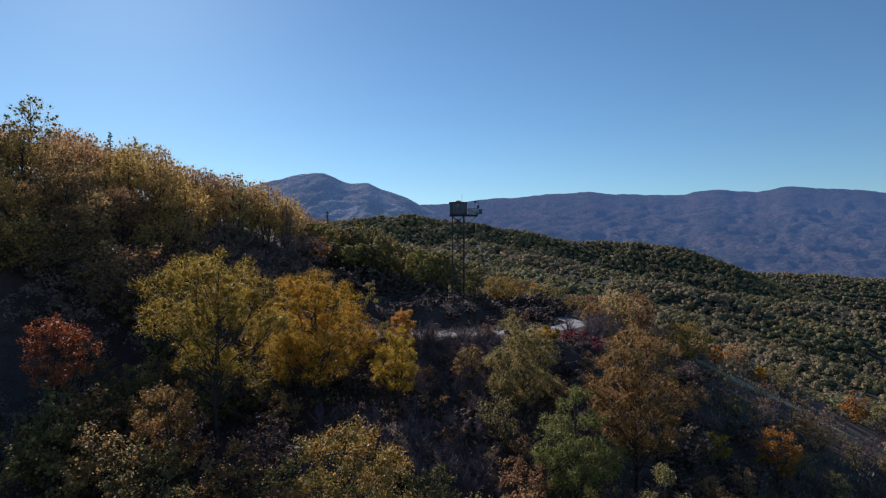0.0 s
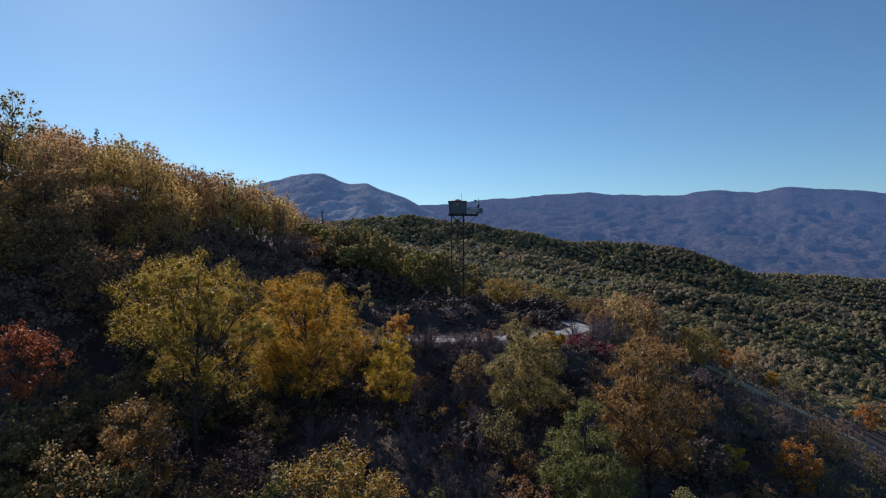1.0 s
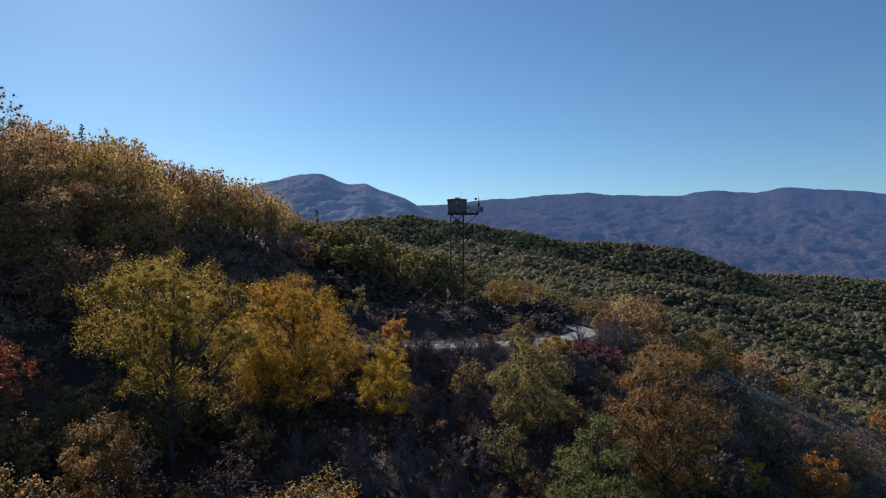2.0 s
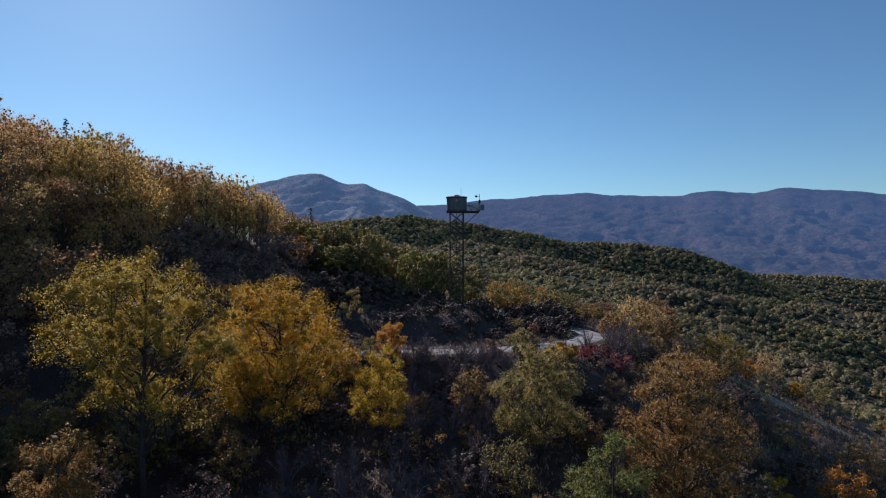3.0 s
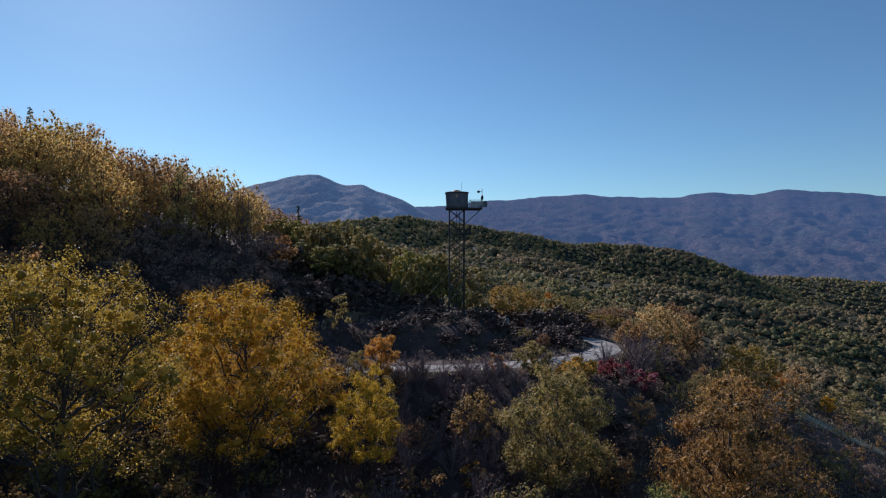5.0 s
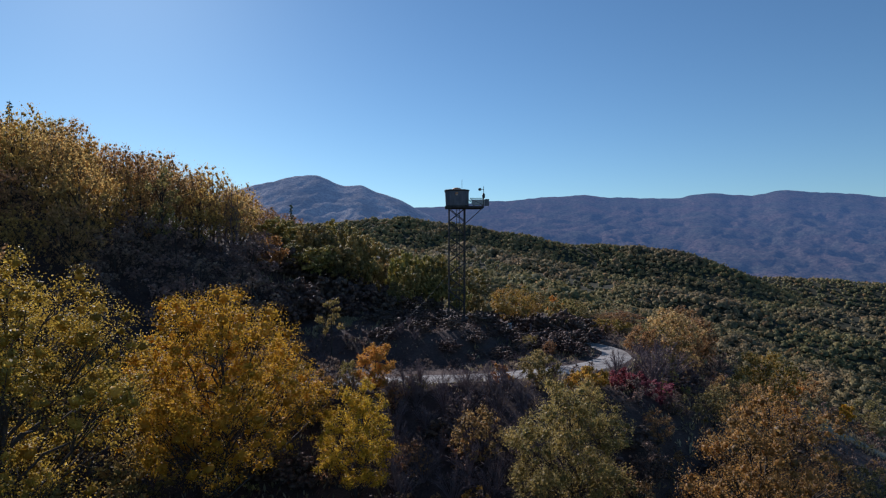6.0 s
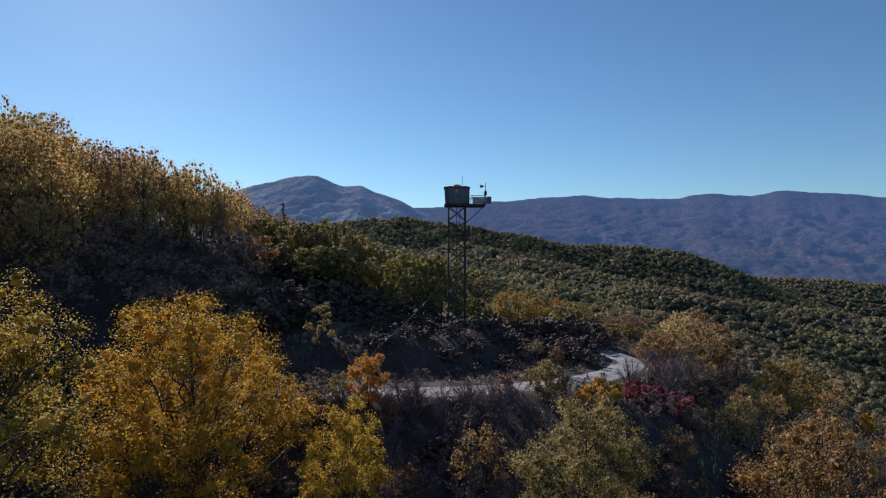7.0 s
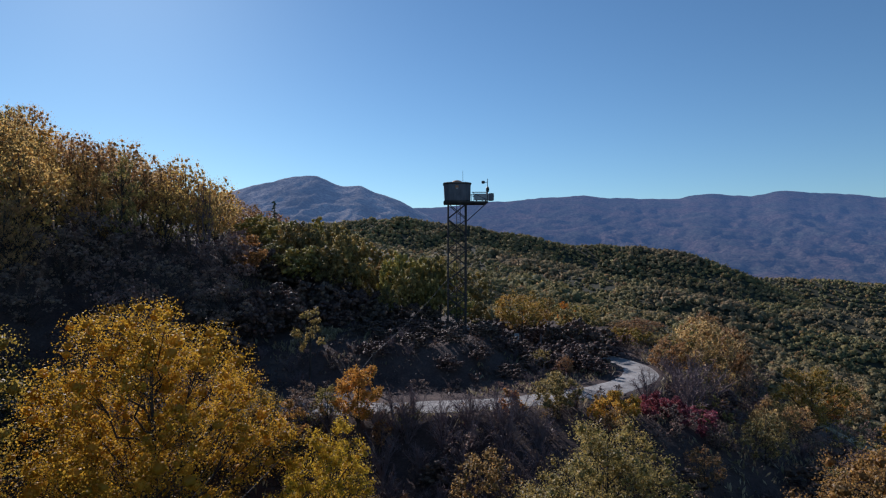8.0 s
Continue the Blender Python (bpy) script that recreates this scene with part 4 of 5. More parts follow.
SHRUB_KINDS = [make_tree("scrub_bush", s, 160 + i, 2.2, 1.6, 0.02, 8, 40, 340, 0.13, fine=False, heart=0.2, label=t, category="shrub") for i, (s, t) in enumerate((
    ("scrub", "dull grey-green scrub bush"), ("olive", "olive green scrub bush on slope"), ("russet", "brownish scrub bush on slope"), ("scrub", "dull grey-green scrub bush")))]
BARE_KINDS = [make_bare("bare_bush", 180 + i, 2.6, 1.7, 19, 60, "scrub", "leafless grey-purple thorn bush") for i in range(3)]
SPIRE_KINDS = [make_tree("birch_sapling", "golden", 190 + i, 9.0, 0.75, 0.3, 12, 66, 520, 0.13, wide=0.35, sweep=0.9, label="thin sapling with few leaves on the skyline", low=0.6, stretch=1.8, bark=TWIG, fill=0.1) for i in range(3)]

rng = np.random.default_rng(7)


def scatter(n, x0, x1, y0, y1, gap, test):
    """Places in a rectangle of the plan that keep their distance and pass a test."""
    x, y = rng.uniform(x0, x1, n), rng.uniform(y0, y1, n)
    ok = test(x, y)
    kept = np.empty((0, 2))
    for q in np.column_stack([x[ok], y[ok]]):
        if not len(kept) or ((kept - q) ** 2).sum(1).min() > gap * gap:
            kept = np.vstack([kept, q])
    return [tuple(q) for q in kept]


def off_road(x, y, gap):
    return road_distance(x, y)[0] > gap


def spots(places, lo, hi, tall=1.0):
    return [spot(x, y, rng.uniform(lo, hi), rng.uniform(0, 6.28), tall=tall) for x, y in places]


# wooded hillside
hill = scatter(5200, -92, -9, 56, 126, 3.7, lambda x, y: (hill_rise(x, y) > 0.9) & off_road(x, y, 4) & (y > 62 + 0.1 * np.maximum(0, -x - 40)) & (np.abs(x) < 0.82 * y + 6) & (y < 118) & ((x < -20.5) | (y < 86)))
low_hill = [q for q in hill if hill_rise(*q) < (13 if q[0] > -34 else 7.5) and q[1] < 97]
high_hill = [q for q in hill if q not in low_hill and not (q[1] > 88 and q[0] > -0.335 * (q[1] - 26))]
plant(HILL_KINDS, [spot(x, y, s, t, tall=h) for (x, y), s, t, h in zip(high_hill, rng.uniform(0.95, 1.35, 400), rng.uniform(0, 6.28, 400), rng.uniform(0.85, 1.2, 400))], "trees of the wooded hillside")
shoulder = [q for q in hill if q not in low_hill and q not in high_hill]
plant(FOOT_KINDS, [spot(x, y, 0.72, x + y, tall=0.85) for x, y in shoulder] + [spot(x, y, s, t, tall=h) for (x, y), s, t, h in zip(low_hill, rng.uniform(0.85, 1.2, 400), rng.uniform(0, 6.28, 400), rng.uniform(0.8, 1.1, 400))], "dull umber trees")
# a nearer row of tall crowns: place and height of the top
for k, (x, y, top) in enumerate((
    (-52.1, 70, 12.0), (-49.0, 69, 12.8), (-46.5, 69, 12.9), (-44.8, 70, 12.6), (-42.0, 69, 12.1), (-40.6, 70, 11.6), (-38.2, 69, 10.7), (-36.1, 68, 9.2), (-54.8, 70, 12.4), (-56.6, 69, 12.7))):
    copy_thing((FOOT_KINDS[1], HILL_KINDS[1], FOOT_KINDS[2], HILL_KINDS[3])[k % 4], Matrix.LocRotScale((x, y, height(x, y) - 0.2), Euler((0, 0, 2.1 * k)), (1.4, 1.4, (top - height(x, y)) / (7.0, 8.0)[k % 2])))
# skyline: place and height of the top
plant(SPIRE_KINDS, [Matrix.LocRotScale((x, y, height(x, y) - 0.2), Euler((0, 0, x)), (1, 1, (top - height(x, y)) / 9.0)) for x, y, top in (
    (-55.7, 114, 28.7), (-54.2, 114, 27.9), (-51.7, 112, 27.1), (-51.1, 112, 26.1), (-47.1, 110, 24.6), (-46.1, 110, 24.4), (-45.0, 110, 24.8), (-41.9, 108, 23.3), (-41.1, 108, 22.9), (-31.6, 103, 20.8), (-30.5, 103, 19.9), (-29.2, 102, 19.3), (-27.8, 101, 18.9), (-26.5, 100, 19.0), (-25.9, 100, 18.8), (-62.5, 114, 29.7), (-61.6, 116, 29.7), (-62.4, 112, 28.9), (-33.6, 104, 20.1), (-48.3, 110, 24.9), (-43.0, 108, 23.6))], "bare saplings on the skyline")
single("oak_tree", "darkoak", 41, -59.5, 116, 31.2, 3.4, "dark rounded oak on the skyline", 0.2, 22, 5200, 0.15, fine=False)
single("oak_tree", "darkoak", 42, -68, 97, 35.6, 4.2, "tall dark oak on the skyline", 0.2, 24, 6000, 0.15, fine=False)
single("oak_tree", "darkoak", 43, -32.1, 93, 20.3, 2.2, "narrow dark oak among golden trees", 0.1, 20, 4200, 0.14, fine=False, stretch=1.4)


def spruce(x, y, top, r, seed, label):
    """A conifer: straight stem, whorls of short drooping boughs."""
    g = np.random.default_rng(seed)
    z = height(x, y)
    h = top - z
    root = tagged(empty("spruce_tree", x, y, z - 0.1), label, "tree")
    lines, cs, al = [(np.array([[0, 0, 0], [0.05, 0, h * 0.5], [0, 0, h]]), [0.02 * h, 0.012 * h, 0.01])], [], []
    for k in range(int(h * 4)):
        t = 0.3 + 0.68 * k / (h * 4)
        reach = r * (1 - t) * 1.35 * g.uniform(0.6, 1.1) + 0.1
        q = k * 2.4 + g.normal(0, 0.2)
        tip = np.array([math.cos(q) * reach, math.sin(q) * reach, h * t - 0.12 * reach])
        foot = np.array([0, 0, h * t])
        lines.append((np.array([foot, (foot + tip) / 2 + [0, 0, 0.05], tip]), [0.03, 0.02, 0.006]))
        f = g.uniform(0.2, 1.0, 14)[:, None]
        cs.append(foot + (tip - foot) * f + g.normal(0, 0.05, (14, 3)))
        al.append(np.tile((tip - foot) / reach, (14, 1)) + [0, 0, -0.3])
    v, f = tubes(lines, 4)
    part("trunk", smooth(from_arrays("trunk", v, f, 4)), BARK, root)
    v, f = leaf_cards(g, np.concatenate(cs), 0.42, 0.3, 0.3, np.concatenate(al))
    part("crown", from_arrays("crown", v, f, 4), LEAF["spruce"], root)


spruce(-61.7, 109, 31.0, 1.9, 51, "thin spruce rising over the hillside trees")
spruce(-22.6, 115, 16.6, 0.8, 52, "thin dark conifer on the hill edge")
# oaks about the mound and behind the tower: place, height of the top, half width
def oak_places(rows):
    return [Matrix.LocRotScale((x, y, height(x, y) - 0.2), Euler((0, 0, x + y)), (w / 3.0, w / 3.0, (top - height(x, y)) / 8.0)) for x, y, top, w in rows]


plant(OAK_KINDS, oak_places([
    (-25.5, 117, 14.8, 3.2), (-20.5, 117, 13.6, 3.4), (-11, 116, 12.0, 3.4), (-7.2, 114, 10.2, 3.4), (-24, 124, 14.0, 3.4), (0.8, 114, 8.8, 3.2), (5.2, 115, 6.8, 3.2),
    (-23.0, 114, 14.4, 3.0), (-19.8, 109, 13.7, 3.0), (-16.4, 104, 13.3, 3.0), (-15.7, 112, 14.2, 3.2), (-12.6, 106, 13.2, 3.0), (-10.2, 102, 12.2, 2.8), (-14.7, 98, 10.4, 2.6), (-11.9, 98, 10.1, 2.6), (-10.9, 112, 9.6, 2.6), (-18.2, 101, 10.6, 2.6), (-4.3, 101, 9.8, 2.5), (-2.0, 103, 9.3, 2.6), (0.3, 101, 9.1, 2.3), (-2.8, 97, 7.6, 1.9), (-4.8, 95, 5.7, 1.5), (-0.5, 98, 6.8, 1.8), (2.8, 99, 5.3, 1.6), (4.8, 101, 3.8, 1.8)]), "oaks behind the tower")
plant(GOLD_KINDS, oak_places([
    (-9.4, 107, 8.8, 2.4), (-7.7, 109, 8.4, 2.4), (14, 113, 3.8, 3.2), (21, 112, 2.2, 3.2), (28, 112, 0.5, 3.2), (31.0, 105, -0.6, 3.4), (34, 108, 0.4, 3.6), (37.0, 112, 1.4, 3.6), (27, 104, -1.0, 2.8), (29, 99, -2.6, 2.4), (24.5, 107, 0.6, 2.8), (18, 109, 3.0, 2.6), (34, 103, -1.8, 3.0)]), "golden oaks beyond the road bend")
plant([make_tree("hornbeam_tree", "russet", 135 + i, 8.0, 3.0, 0.1, 18, 36, 2300, 0.17, label="russet tree along the bare shoulder of the hill", low=0.2, fine=False) for i in range(2)], oak_places([
    (-35.3, 128.0, 18.8, 3.4), (-31.9, 126.0, 18.1, 3.2), (-30.0, 128.0, 17.6, 3.4), (-27.1, 126.0, 16.5, 3.2), (-25.2, 128.0, 15.7, 3.4), (-29.2, 121.0, 16.3, 3.0), (-26.9, 121.0, 15.4, 3.0)]), "russet trees on the shoulder")
def thicket_places(rows):
    return [Matrix.LocRotScale((x, y, height(x, y) - 0.2), Euler((0, 0, 3 * x + y)), (w / 2.3, w / 2.3, max(top - height(x, y), 1.5) / 4.0)) for x, y, top, w in rows]


# some fill places of plain deep shade; their leaf colour paints it dark
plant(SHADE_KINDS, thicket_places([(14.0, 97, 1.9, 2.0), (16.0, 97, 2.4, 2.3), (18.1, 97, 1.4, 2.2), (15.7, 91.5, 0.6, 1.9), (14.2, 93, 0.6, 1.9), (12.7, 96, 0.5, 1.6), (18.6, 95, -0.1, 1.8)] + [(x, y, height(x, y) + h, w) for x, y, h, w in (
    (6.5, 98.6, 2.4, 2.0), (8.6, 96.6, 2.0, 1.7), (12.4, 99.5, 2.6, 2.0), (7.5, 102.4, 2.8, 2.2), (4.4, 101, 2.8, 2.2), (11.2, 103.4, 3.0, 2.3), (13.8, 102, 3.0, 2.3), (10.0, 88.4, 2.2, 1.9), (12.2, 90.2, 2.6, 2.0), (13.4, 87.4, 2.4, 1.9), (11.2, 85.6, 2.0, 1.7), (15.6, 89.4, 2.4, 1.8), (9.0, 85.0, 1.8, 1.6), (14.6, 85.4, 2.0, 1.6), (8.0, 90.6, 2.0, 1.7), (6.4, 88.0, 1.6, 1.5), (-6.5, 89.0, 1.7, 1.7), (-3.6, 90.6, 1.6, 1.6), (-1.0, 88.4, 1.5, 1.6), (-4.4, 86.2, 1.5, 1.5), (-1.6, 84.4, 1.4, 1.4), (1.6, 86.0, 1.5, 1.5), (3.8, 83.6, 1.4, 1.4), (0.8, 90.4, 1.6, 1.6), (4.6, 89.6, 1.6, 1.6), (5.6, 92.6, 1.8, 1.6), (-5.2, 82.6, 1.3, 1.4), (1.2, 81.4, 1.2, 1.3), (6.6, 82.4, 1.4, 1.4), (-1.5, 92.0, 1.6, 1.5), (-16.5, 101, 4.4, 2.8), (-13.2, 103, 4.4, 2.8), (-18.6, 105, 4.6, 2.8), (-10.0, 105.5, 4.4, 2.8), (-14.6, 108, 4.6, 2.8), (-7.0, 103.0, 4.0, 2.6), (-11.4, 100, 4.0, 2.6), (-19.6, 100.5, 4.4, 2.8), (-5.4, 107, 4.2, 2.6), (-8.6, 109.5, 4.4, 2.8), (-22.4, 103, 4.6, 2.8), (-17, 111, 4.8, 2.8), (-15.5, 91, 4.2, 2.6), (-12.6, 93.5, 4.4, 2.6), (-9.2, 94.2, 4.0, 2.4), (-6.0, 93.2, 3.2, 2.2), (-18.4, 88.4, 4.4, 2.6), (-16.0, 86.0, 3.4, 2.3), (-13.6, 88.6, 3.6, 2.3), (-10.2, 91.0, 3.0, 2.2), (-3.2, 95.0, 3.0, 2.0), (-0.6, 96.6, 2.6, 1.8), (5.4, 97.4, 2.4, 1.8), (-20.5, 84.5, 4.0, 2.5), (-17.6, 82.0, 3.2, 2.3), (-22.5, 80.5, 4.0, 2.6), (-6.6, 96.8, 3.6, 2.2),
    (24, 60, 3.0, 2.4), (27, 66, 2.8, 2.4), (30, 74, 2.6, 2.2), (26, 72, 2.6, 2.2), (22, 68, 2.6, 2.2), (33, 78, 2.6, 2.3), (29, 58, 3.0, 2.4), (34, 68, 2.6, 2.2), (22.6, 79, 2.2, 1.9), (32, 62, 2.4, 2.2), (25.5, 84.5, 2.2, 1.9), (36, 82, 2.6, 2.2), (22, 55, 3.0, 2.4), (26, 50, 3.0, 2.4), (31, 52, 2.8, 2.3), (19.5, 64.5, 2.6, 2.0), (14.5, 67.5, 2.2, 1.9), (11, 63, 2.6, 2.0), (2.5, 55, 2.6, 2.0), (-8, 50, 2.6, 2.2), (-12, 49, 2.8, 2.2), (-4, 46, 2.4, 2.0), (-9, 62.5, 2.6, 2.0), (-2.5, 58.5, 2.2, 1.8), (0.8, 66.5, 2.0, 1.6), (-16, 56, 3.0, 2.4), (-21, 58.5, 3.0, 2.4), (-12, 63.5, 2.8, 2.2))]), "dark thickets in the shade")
# ravine trees: place and size
ravine = [(-29, 44.2, 1.3), (-27, 46.2, 1.2), (-31, 47, 1.2), (9.8, 85.5, 0.34), (11.5, 83.4, 0.3), (-26.5, 51.5, 1.05), (-23.0, 48.5, 1.1), (-20.5, 45.5, 0.95), (-27.5, 41, 1.15), (-23.5, 39.5, 1.1), (-19.5, 38.5, 1.05), (-15, 41, 0.9), (-14, 46, 0.85), (-10.5, 40, 0.8), (-10, 36, 0.75), (-16, 35, 0.85), (-31, 45, 0.95), (-33, 38, 1.1),
          (2.5, 37, 0.9), (5.5, 38.5, 0.95), (-0.5, 40.5, 0.75), (1.5, 33, 0.8), (6.5, 34, 0.8), (10, 40, 0.85), (18.5, 41, 0.95), (12, 44, 0.8), (6, 44, 0.75), (16, 46, 0.85), (21, 46, 0.85), (23, 41, 0.9), (27, 46, 0.75),
          (12.5, 61, 0.55), (14.0, 57, 0.6), (13.5, 52, 0.7), (3.0, 63.5, 0.7), (5, 53, 0.75), (7, 49, 0.6), (-15.5, 63, 0.95), (-17.5, 58, 0.9), (-24, 60, 1.15), (-29, 64, 1.15), (-35, 57, 1.15), (-37, 48, 1.05), (-13.5, 66.5, 0.8), (-20, 66, 1.0), (-25, 68, 1.0), (-31, 69, 1.1), (-17, 69.5, 0.8),
          (-22, 55, 0.9), (-28, 57, 1.0), (-30, 52, 0.9), (-14.5, 53, 0.7), (25.5, 60, 0.8), (28.5, 62.5, 0.55), (23.5, 66, 0.6), (10.5, 66, 0.5), (17.0, 68.5, 0.45), (20, 73, 0.35), (-9.5, 67.5, 0.55), (-1.5, 62.5, 0.45), (24, 74, 0.6), (27.5, 80, 0.6), (15, 64.5, 0.5), (20, 61, 0.6), (25, 52, 0.75), (29, 55, 0.65), (12, 70, 0.4), (-8.5, 70.6, 0.42), (-11, 70, 0.5), (-14, 70.5, 0.55), (-19, 71, 0.6), (-3.2, 69.4, 0.28), (-2.0, 70.7, 0.22), (-6.9, 70.8, 0.38), (-24, 71, 0.6),  (23, 83, 0.5), (30, 70, 0.55)]
ravine += [(x, y, 0.6 + 0.4 * math.sin(x * 3 + y) ** 2) for x, y in scatter(120, -44, 44, -16, 31, 8.0, lambda x, y: x > -99)]
plant(NEAR_KINDS, [spot(x, y, s, rng.uniform(0, 6.28)) for x, y, s in ravine], "trees of the ravine")
single("rowan_sapling", "rust", 28, -8.5, 67.0, 1.1, 1.3, "slim rusty sapling below the road", 0.1, 12, 3000, 0.11)
single("rowan_sapling", "orange", 29, -22.6, 74.0, 6.8, 1.3, "small orange tree standing out of the dark hillside", 0.3, 8, 900, 0.16)
# young trees on the slope past the ravine
slope = [(31, 74, 0.7), (36, 72, 0.6), (33, 85, 0.6), (30, 66, 0.55), (40, 66, 0.7), (46, 72, 0.7), (52, 79, 0.75), (37, 59, 0.6), (43, 60, 0.7), (71, 101, 0.9), (61, 106, 0.85), (53, 106, 0.9), (73, 96, 0.8), (33, 53, 0.6), (38, 52, 0.6), (50, 66, 0.7), (57, 74, 0.7), (64, 82, 0.8), (70, 88, 0.8), (77, 104, 0.9), (29, 90, 0.5), (34, 96, 0.6)]
slope += [(x, y, 0.42 + 0.35 * math.sin(5 * x + y) ** 2) for x, y in scatter(700, 24, 62, 46, 96, 4.6, lambda x, y: off_road(x, y, 4) & (np.abs(x) < 0.78 * y) & ((x < 33) | (y < 76)) & (np.abs(y - 93.2 + 0.56 * (x - 48.5)) > 3.0))]
plant([make_tree("hornbeam_tree", s, 210 + i, 6.0, 2.7, 0.08, 14, 42, 1900, 0.19, label=t, low=0.4, fine=False) for i, (s, t) in enumerate((
    ("scrub", "dull grey-green young tree on the open slope"), ("olive", "olive green young tree on the open slope"), ("brown", "brownish young tree on the open slope")))], [spot(x, y, s, x + y) for x, y, s in slope], "young trees of the open slope")
for k, (x, y, top, w) in enumerate([(46.5, 100.5, -7.0, 1.5), (56, 103.5, -11.5, 1.4), (70, 100, -16.0, 2.2), (29.5, 63, -10.0, 1.5), (76, 108, -16.5, 2.4)]):
    single("maple_tree", ("orange", "yellow")[k % 2], 230 + k, x, y, top, w, ("small orange tree on the open slope", "small yellow tree on the open slope")[k % 2], 0.08, 10, 1100, 0.2, fine=False)
# scrub
scrub = scatter(2600, -34, 60, 36, 108, 3.2, lambda x, y: off_road(x, y, 3.0) & (np.abs(x) < 0.8 * y + 4) & (hill_rise(x, y) < 4) & ((x > 16.5) | (y < 75)) & ((x < 40) | (np.abs(y - 93.2 + 0.56 * (x - 48.5)) > 3.0)) & ((np.abs(x - TX) > 2.4) | (np.abs(y - TY) > 2.4)))
verge = [(x, float(np.interp(x, ROAD_LINE[:, 0], ROAD_LINE[:, 1])) - 2.5) for x in (-13.5, -12.4, -11.2, -10.1, -9.0, -7.9, -6.8, -3.6, -2.6, -1.7)]
plant(SHRUB_KINDS, spots(verge, 0.55, 0.8) + spots(scrub[:290], 0.6, 1.3), "scrub on the slopes")
mound = scatter(900, -16, 12, 77.6, 101, 1.5, lambda x, y: off_road(x, y, 2.5) & ((np.abs(x - TX) > 1.6) | (np.abs(y - TY) > 1.6)) & (np.hypot(x + 11, y - 86) > 3.0))
# leaf colours here hold the shade on the mound's near face
plant([make_tree("low_bush", s, 170 + i, 1.3, 1.1, 0.02, 6, 40, 380, 0.115, fine=False, label=t, category="shrub") for i, (s, t) in enumerate((("thicket", "low bush on the mound, shade put into its leaf colour"), ("dull", "low umber bush on the mound, its leaves shade-tinted"), ("thicket", "low bush on the mound, shade put into its leaf colour")))],
      spots(mound[::4] + mound[1::4], 0.45, 0.95), "low bushes on the mound")
bare = mound[2::8] + scatter(500, -11, 5, 44, 57, 2.1, lambda x, y: x > -99) + scatter(300, -3, 7, 60, 70.3, 1.7, lambda x, y: x > -99) + [(-1.2, 70.6), (0.6, 70.5), (2.4, 70.7), (4.3, 70.9), (5.8, 71.2), (10.2, 73.6), (16.5, 77.2), (20.9, 82.5), (22.2, 87)] + [(26, 84), (29, 78), (-24, 88), (24, 90), (30, 86)] + [(-3.4, 70.2), (-2.4, 70.0), (-1.6, 70.3), (-6.6, 70.0), (-8.2, 69.6)]
low = len(mound[2::8])
plant(BARE_KINDS, spots(bare[:low], 0.4, 0.7) + spots(bare[low:], 0.75, 1.2) + [spot(21.2, 80.2, 1.8, 0.4), spot(23.0, 81.5, 1.6, 2.0), spot(20.2, 78.0, 1.4, 3.0)], "leafless thorn bushes")


# ---- far woods ----
def woods(name, n, d0, d1, a0, a1, r0, r1, segs, rings, cards, size, label, seed):
    """Rounded crowns close together over the slopes between two distances, with loose sprays of leaves on the nearer ones."""
    g = np.random.default_rng(seed)
    d, a = np.sqrt(d0 ** 2 + (d1 ** 2 - d0 ** 2) * g.uniform(0, 1, n)), g.uniform(a0, a1, n)
    x, y = d * np.sin(a), d * np.cos(a)
    keep = (rough(x, y, 45, 3, seed) > -0.95) & (((x > 26 + 0.5 * (110 - y)) & (y > 103.5)) | (d > 128)) & ((hill_rise(x, y) < 6) | (d > 127))
    x, y, d = x[keep], y[keep], d[keep]
    z = ground_z(x, y)
    stand = 0.75 + 0.5 * step(rough(x, y, 60, 2, seed + 5), -0.4, 0.5)
    r = (r0 + (r1 - r0) * g.uniform(0, 1, len(x)) ** 2.2) * stand
    r = r * (0.5 + 0.5 * step(d, 110, 230))
    c = np.stack([x, y, z + r * g.uniform(0.1, 0.5, len(x))], -1)
    v, f = lumps(g, c, r * 0.68, segs, rings, 0.8, -0.4, 0.3)
    nv = (v.reshape(len(x), -1, 3) - c[:, None]).reshape(-1, 3)
    off = g.normal(size=(len(x), cards, 3))
    off[..., 2] = np.abs(off[..., 2]) - 0.1
    off /= np.linalg.norm(off, axis=2)[..., None]
    w, h = leaf_cards(g, (c[:, None] + off * (r[:, None] * g.uniform(0.7, 1.0, (len(x), cards)))[..., None] * [1, 1, 0.85]).reshape(-1, 3), np.repeat(r * size, cards), 0.8, 0.3, face=off.reshape(-1, 3) * 1.1)
    me = smooth(from_arrays(name, np.concatenate([v, w]), np.concatenate([f, h + len(v)]), 4))
    nv = np.concatenate([nv, np.repeat(off.reshape(-1, 3) + g.normal(0, 0.25, (off.size // 3, 3)), 4, axis=0)])
    lean = np.column_stack([ground_z(x - 3, y) - ground_z(x + 3, y), ground_z(x, y - 3) - ground_z(x, y + 3), np.full(len(x), 6.0)])
    lean /= np.linalg.norm(lean, axis=1)[:, None]
    nv = nv / np.linalg.norm(nv, axis=1)[:, None] + 0.9 * np.concatenate([np.repeat(lean, segs * rings, axis=0), np.repeat(lean, cards * 4, axis=0)])
    me.normals_split_custom_set_from_vertices((nv / np.linalg.norm(nv, axis=1)[:, None]).tolist())
    ob = new(name, me)
    ob.data.materials.append(CANOPY)
    tagged(ob, label, "woods", kind="stuff")


woods("slope_woods", 12500, 104, 430, -0.04, 0.70, 1.0, 3.3, 5, 3, 14, 0.46, "dense dull green scrub oak woods on the lower slope", 31)
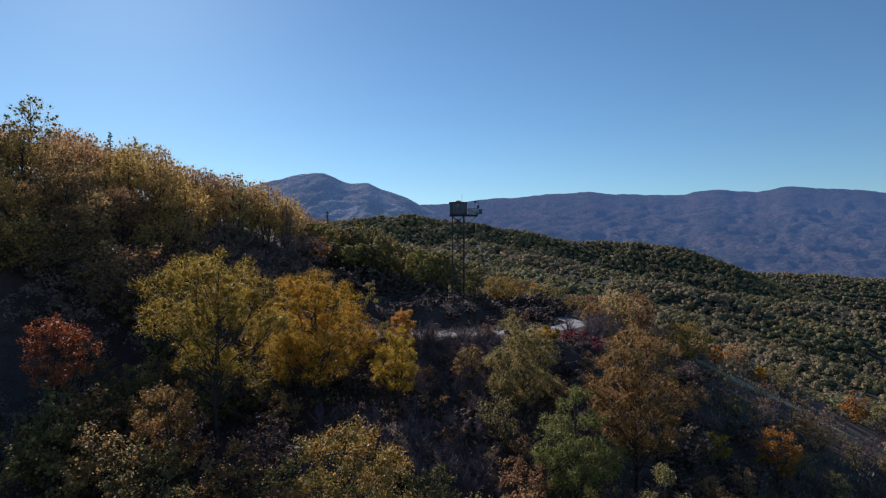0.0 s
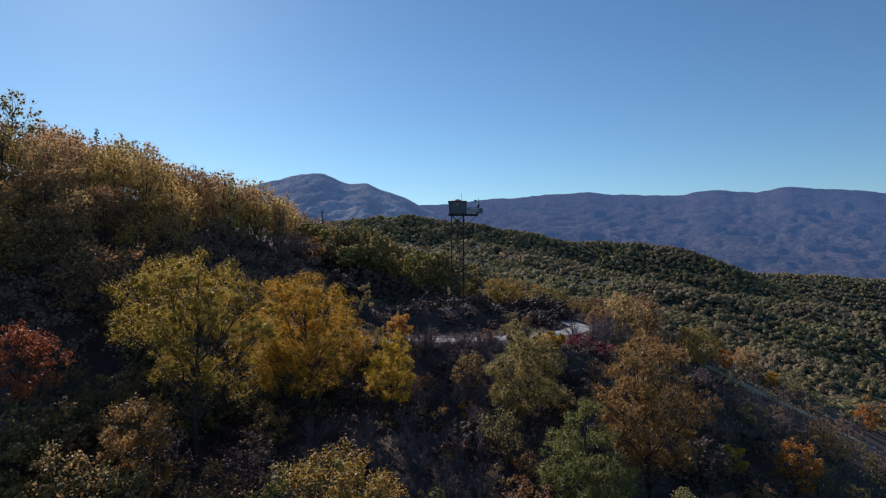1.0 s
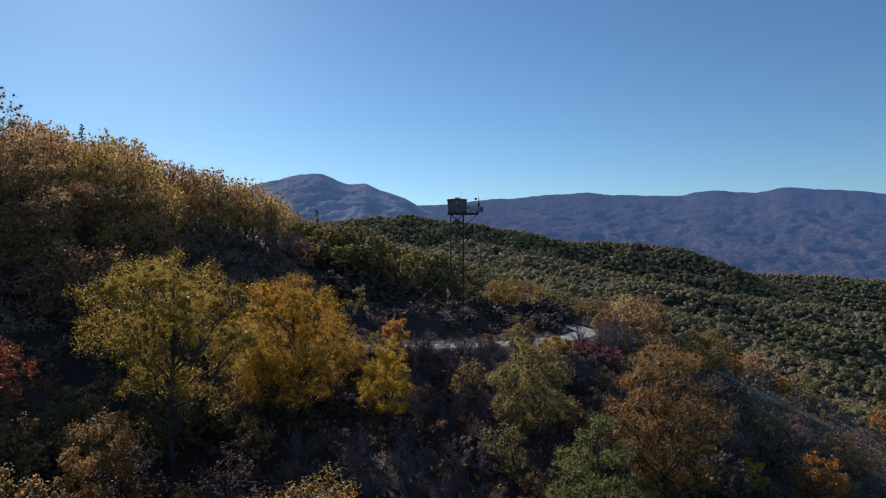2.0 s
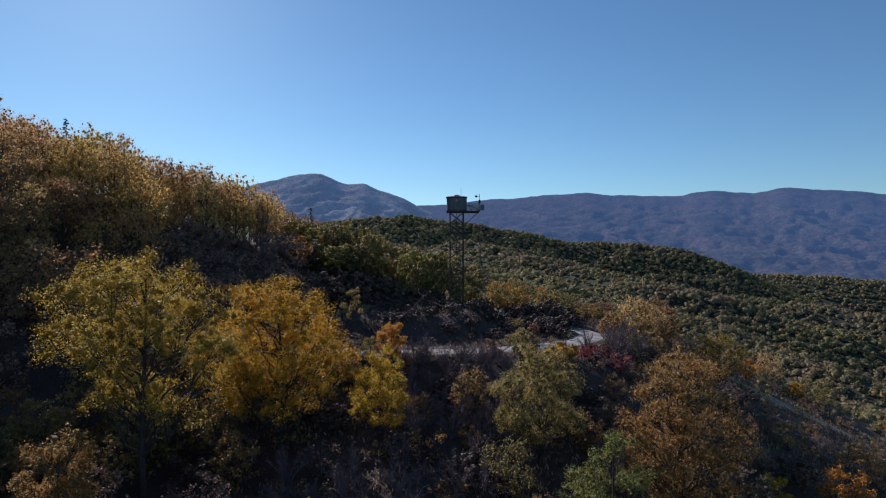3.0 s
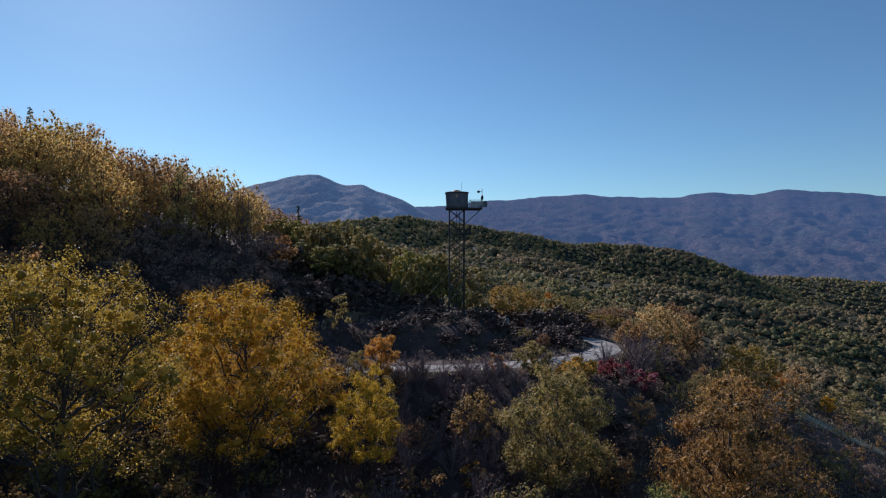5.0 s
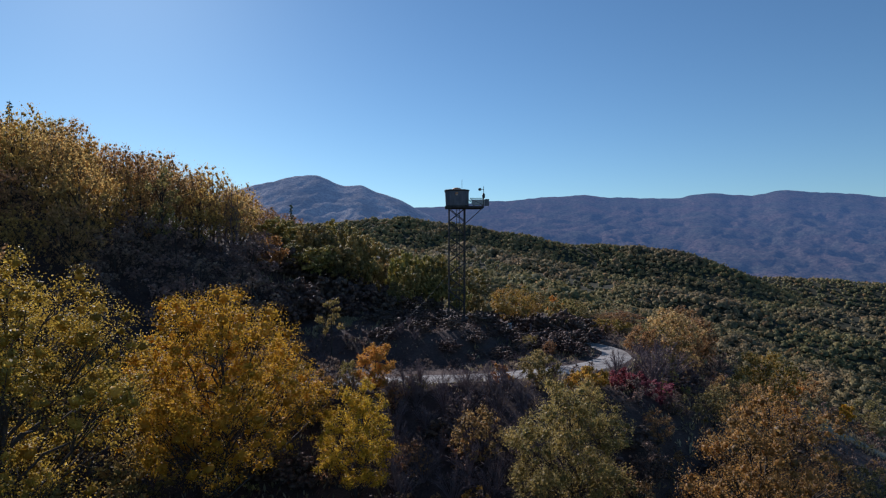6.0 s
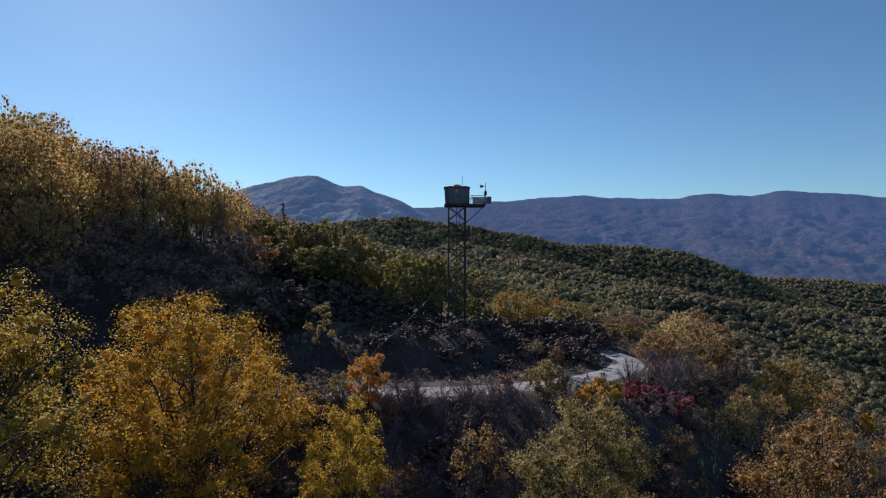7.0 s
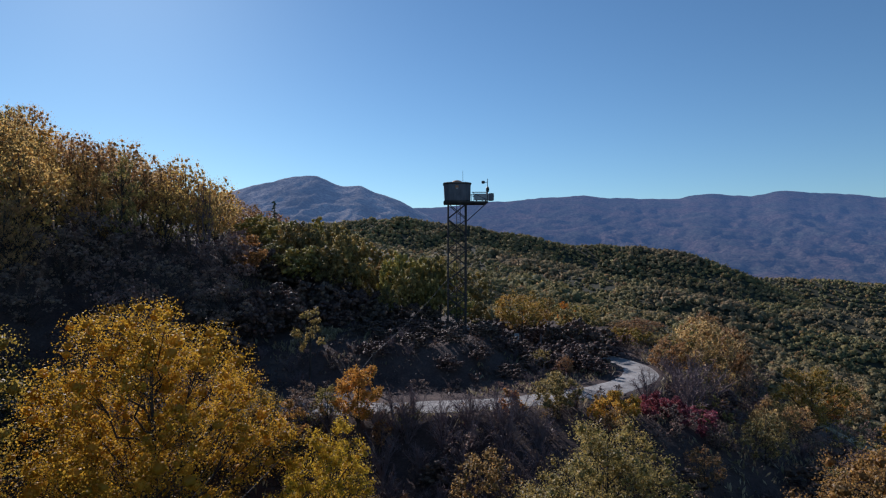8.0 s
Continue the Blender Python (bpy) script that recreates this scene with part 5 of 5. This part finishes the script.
woods("edge_woods", 2600, 112, 240, -0.04, 0.55, 0.9, 2.2, 5, 3, 14, 0.46, "dull green scrub woods at the foot of the slope", 36)
woods("hill_woods", 21000, 400, 1000, -0.22, 0.68, 2.2, 5.4, 5, 3, 8, 0.5, "dense grey-green and russet woods covering the hill across the valley", 32)
woods("ridge_woods", 3400, 960, 1320, 0.40, 0.70, 3.4, 5.6, 5, 3, 4, 0.5, "grey-green woods along the low ridge behind the hill", 35)


def grass():
    """Dry tufts between the bushes."""
    g = np.random.default_rng(33)
    n = 26000
    x, y = g.uniform(-22, 62, n), g.uniform(52, 104, n)
    keep = off_road(x, y, 2.0) & (rough(x, y, 7.0, 3, 71) > -0.05) & ((np.hypot(x + 1, y - 88) > 11) | (rough(x, y, 3.0, 2, 73) > 0.1))
    x[:3500], y[:3500] = g.normal(-9.5, 2.6, 3500), g.normal(86.5, 1.9, 3500)
    keep[:3500] = off_road(x[:3500], y[:3500], 2.2) & (rough(x[:3500], y[:3500], 2.5, 2, 72) > 0)
    x, y = x[keep], y[keep]
    vx, vy = g.uniform(-34, 15, 5000), g.uniform(66, 80, 5000)
    vr, vs = road_distance(vx, vy)
    edge = (vs < 0) & (vr > 1.4) & (vr < 2.4)
    x, y = np.concatenate([x, vx[edge]]), np.concatenate([y, vy[edge]])
    h = g.uniform(0.2, 0.5, len(x))
    up = np.column_stack([g.normal(0, 0.35, len(x)), g.normal(0, 0.35, len(x)), np.ones(len(x))])
    v, f = leaf_cards(g, np.column_stack([x, y, ground_z(x, y) + h * 0.45]), h * 1.3, 0.28, 0, up)
    ob = new("dry_grass", from_arrays("dry_grass", v, f, 4))
    ob.data.materials.append(leaf_material("dry_grass_blades", (0.26, 0.21, 0.12), (0.20, 0.17, 0.09), (0.34, 0.28, 0.17), 0.4))
    tagged(ob, "tufts of dry pale grass between bushes", "grass", kind="stuff")


grass()


def undergrowth():
    """Low brush and brambles over the ground between the trees."""
    g = np.random.default_rng(34)
    n, cards = 9500, 12
    x, y = g.uniform(-48, 60, n), g.uniform(-24, 102, n)
    keep = off_road(x, y, 2.7) & (hill_rise(x, y) < 7) & (rough(x, y, 6.0, 3, 75) > np.where(x > 16, -0.8, -0.3)) & ((np.abs(x - TX) > 1.7) | (np.abs(y - TY) > 1.7)) & ((x < 40) | (np.abs(y - 93.2 + 0.56 * (x - 48.5)) > 3.0))
    x, y = x[keep], y[keep]
    r = g.uniform(0.35, 0.95, len(x))
    off = g.normal(size=(len(x), cards, 3))
    off /= np.linalg.norm(off, axis=2)[..., None]
    off[..., 2] = np.abs(off[..., 2])
    c = np.stack([x, y, ground_z(x, y)], -1)[:, None] + off * g.uniform(0.4, 1.0, (len(x), cards))[..., None] * r[:, None, None] * np.array([1, 1, 0.8])
    v, f = leaf_cards(g, c.reshape(-1, 3), 0.25, 0.5, 0.4, face=off.reshape(-1, 3))
    ob = new("undergrowth", from_arrays("undergrowth", v, f, 4))
    # the thickets' leaf colour, with the shade of the ravine put in
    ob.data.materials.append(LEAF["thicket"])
    tagged(ob, "low brush and brambles, shade put into their leaf colour", "undergrowth", kind="stuff")


undergrowth()
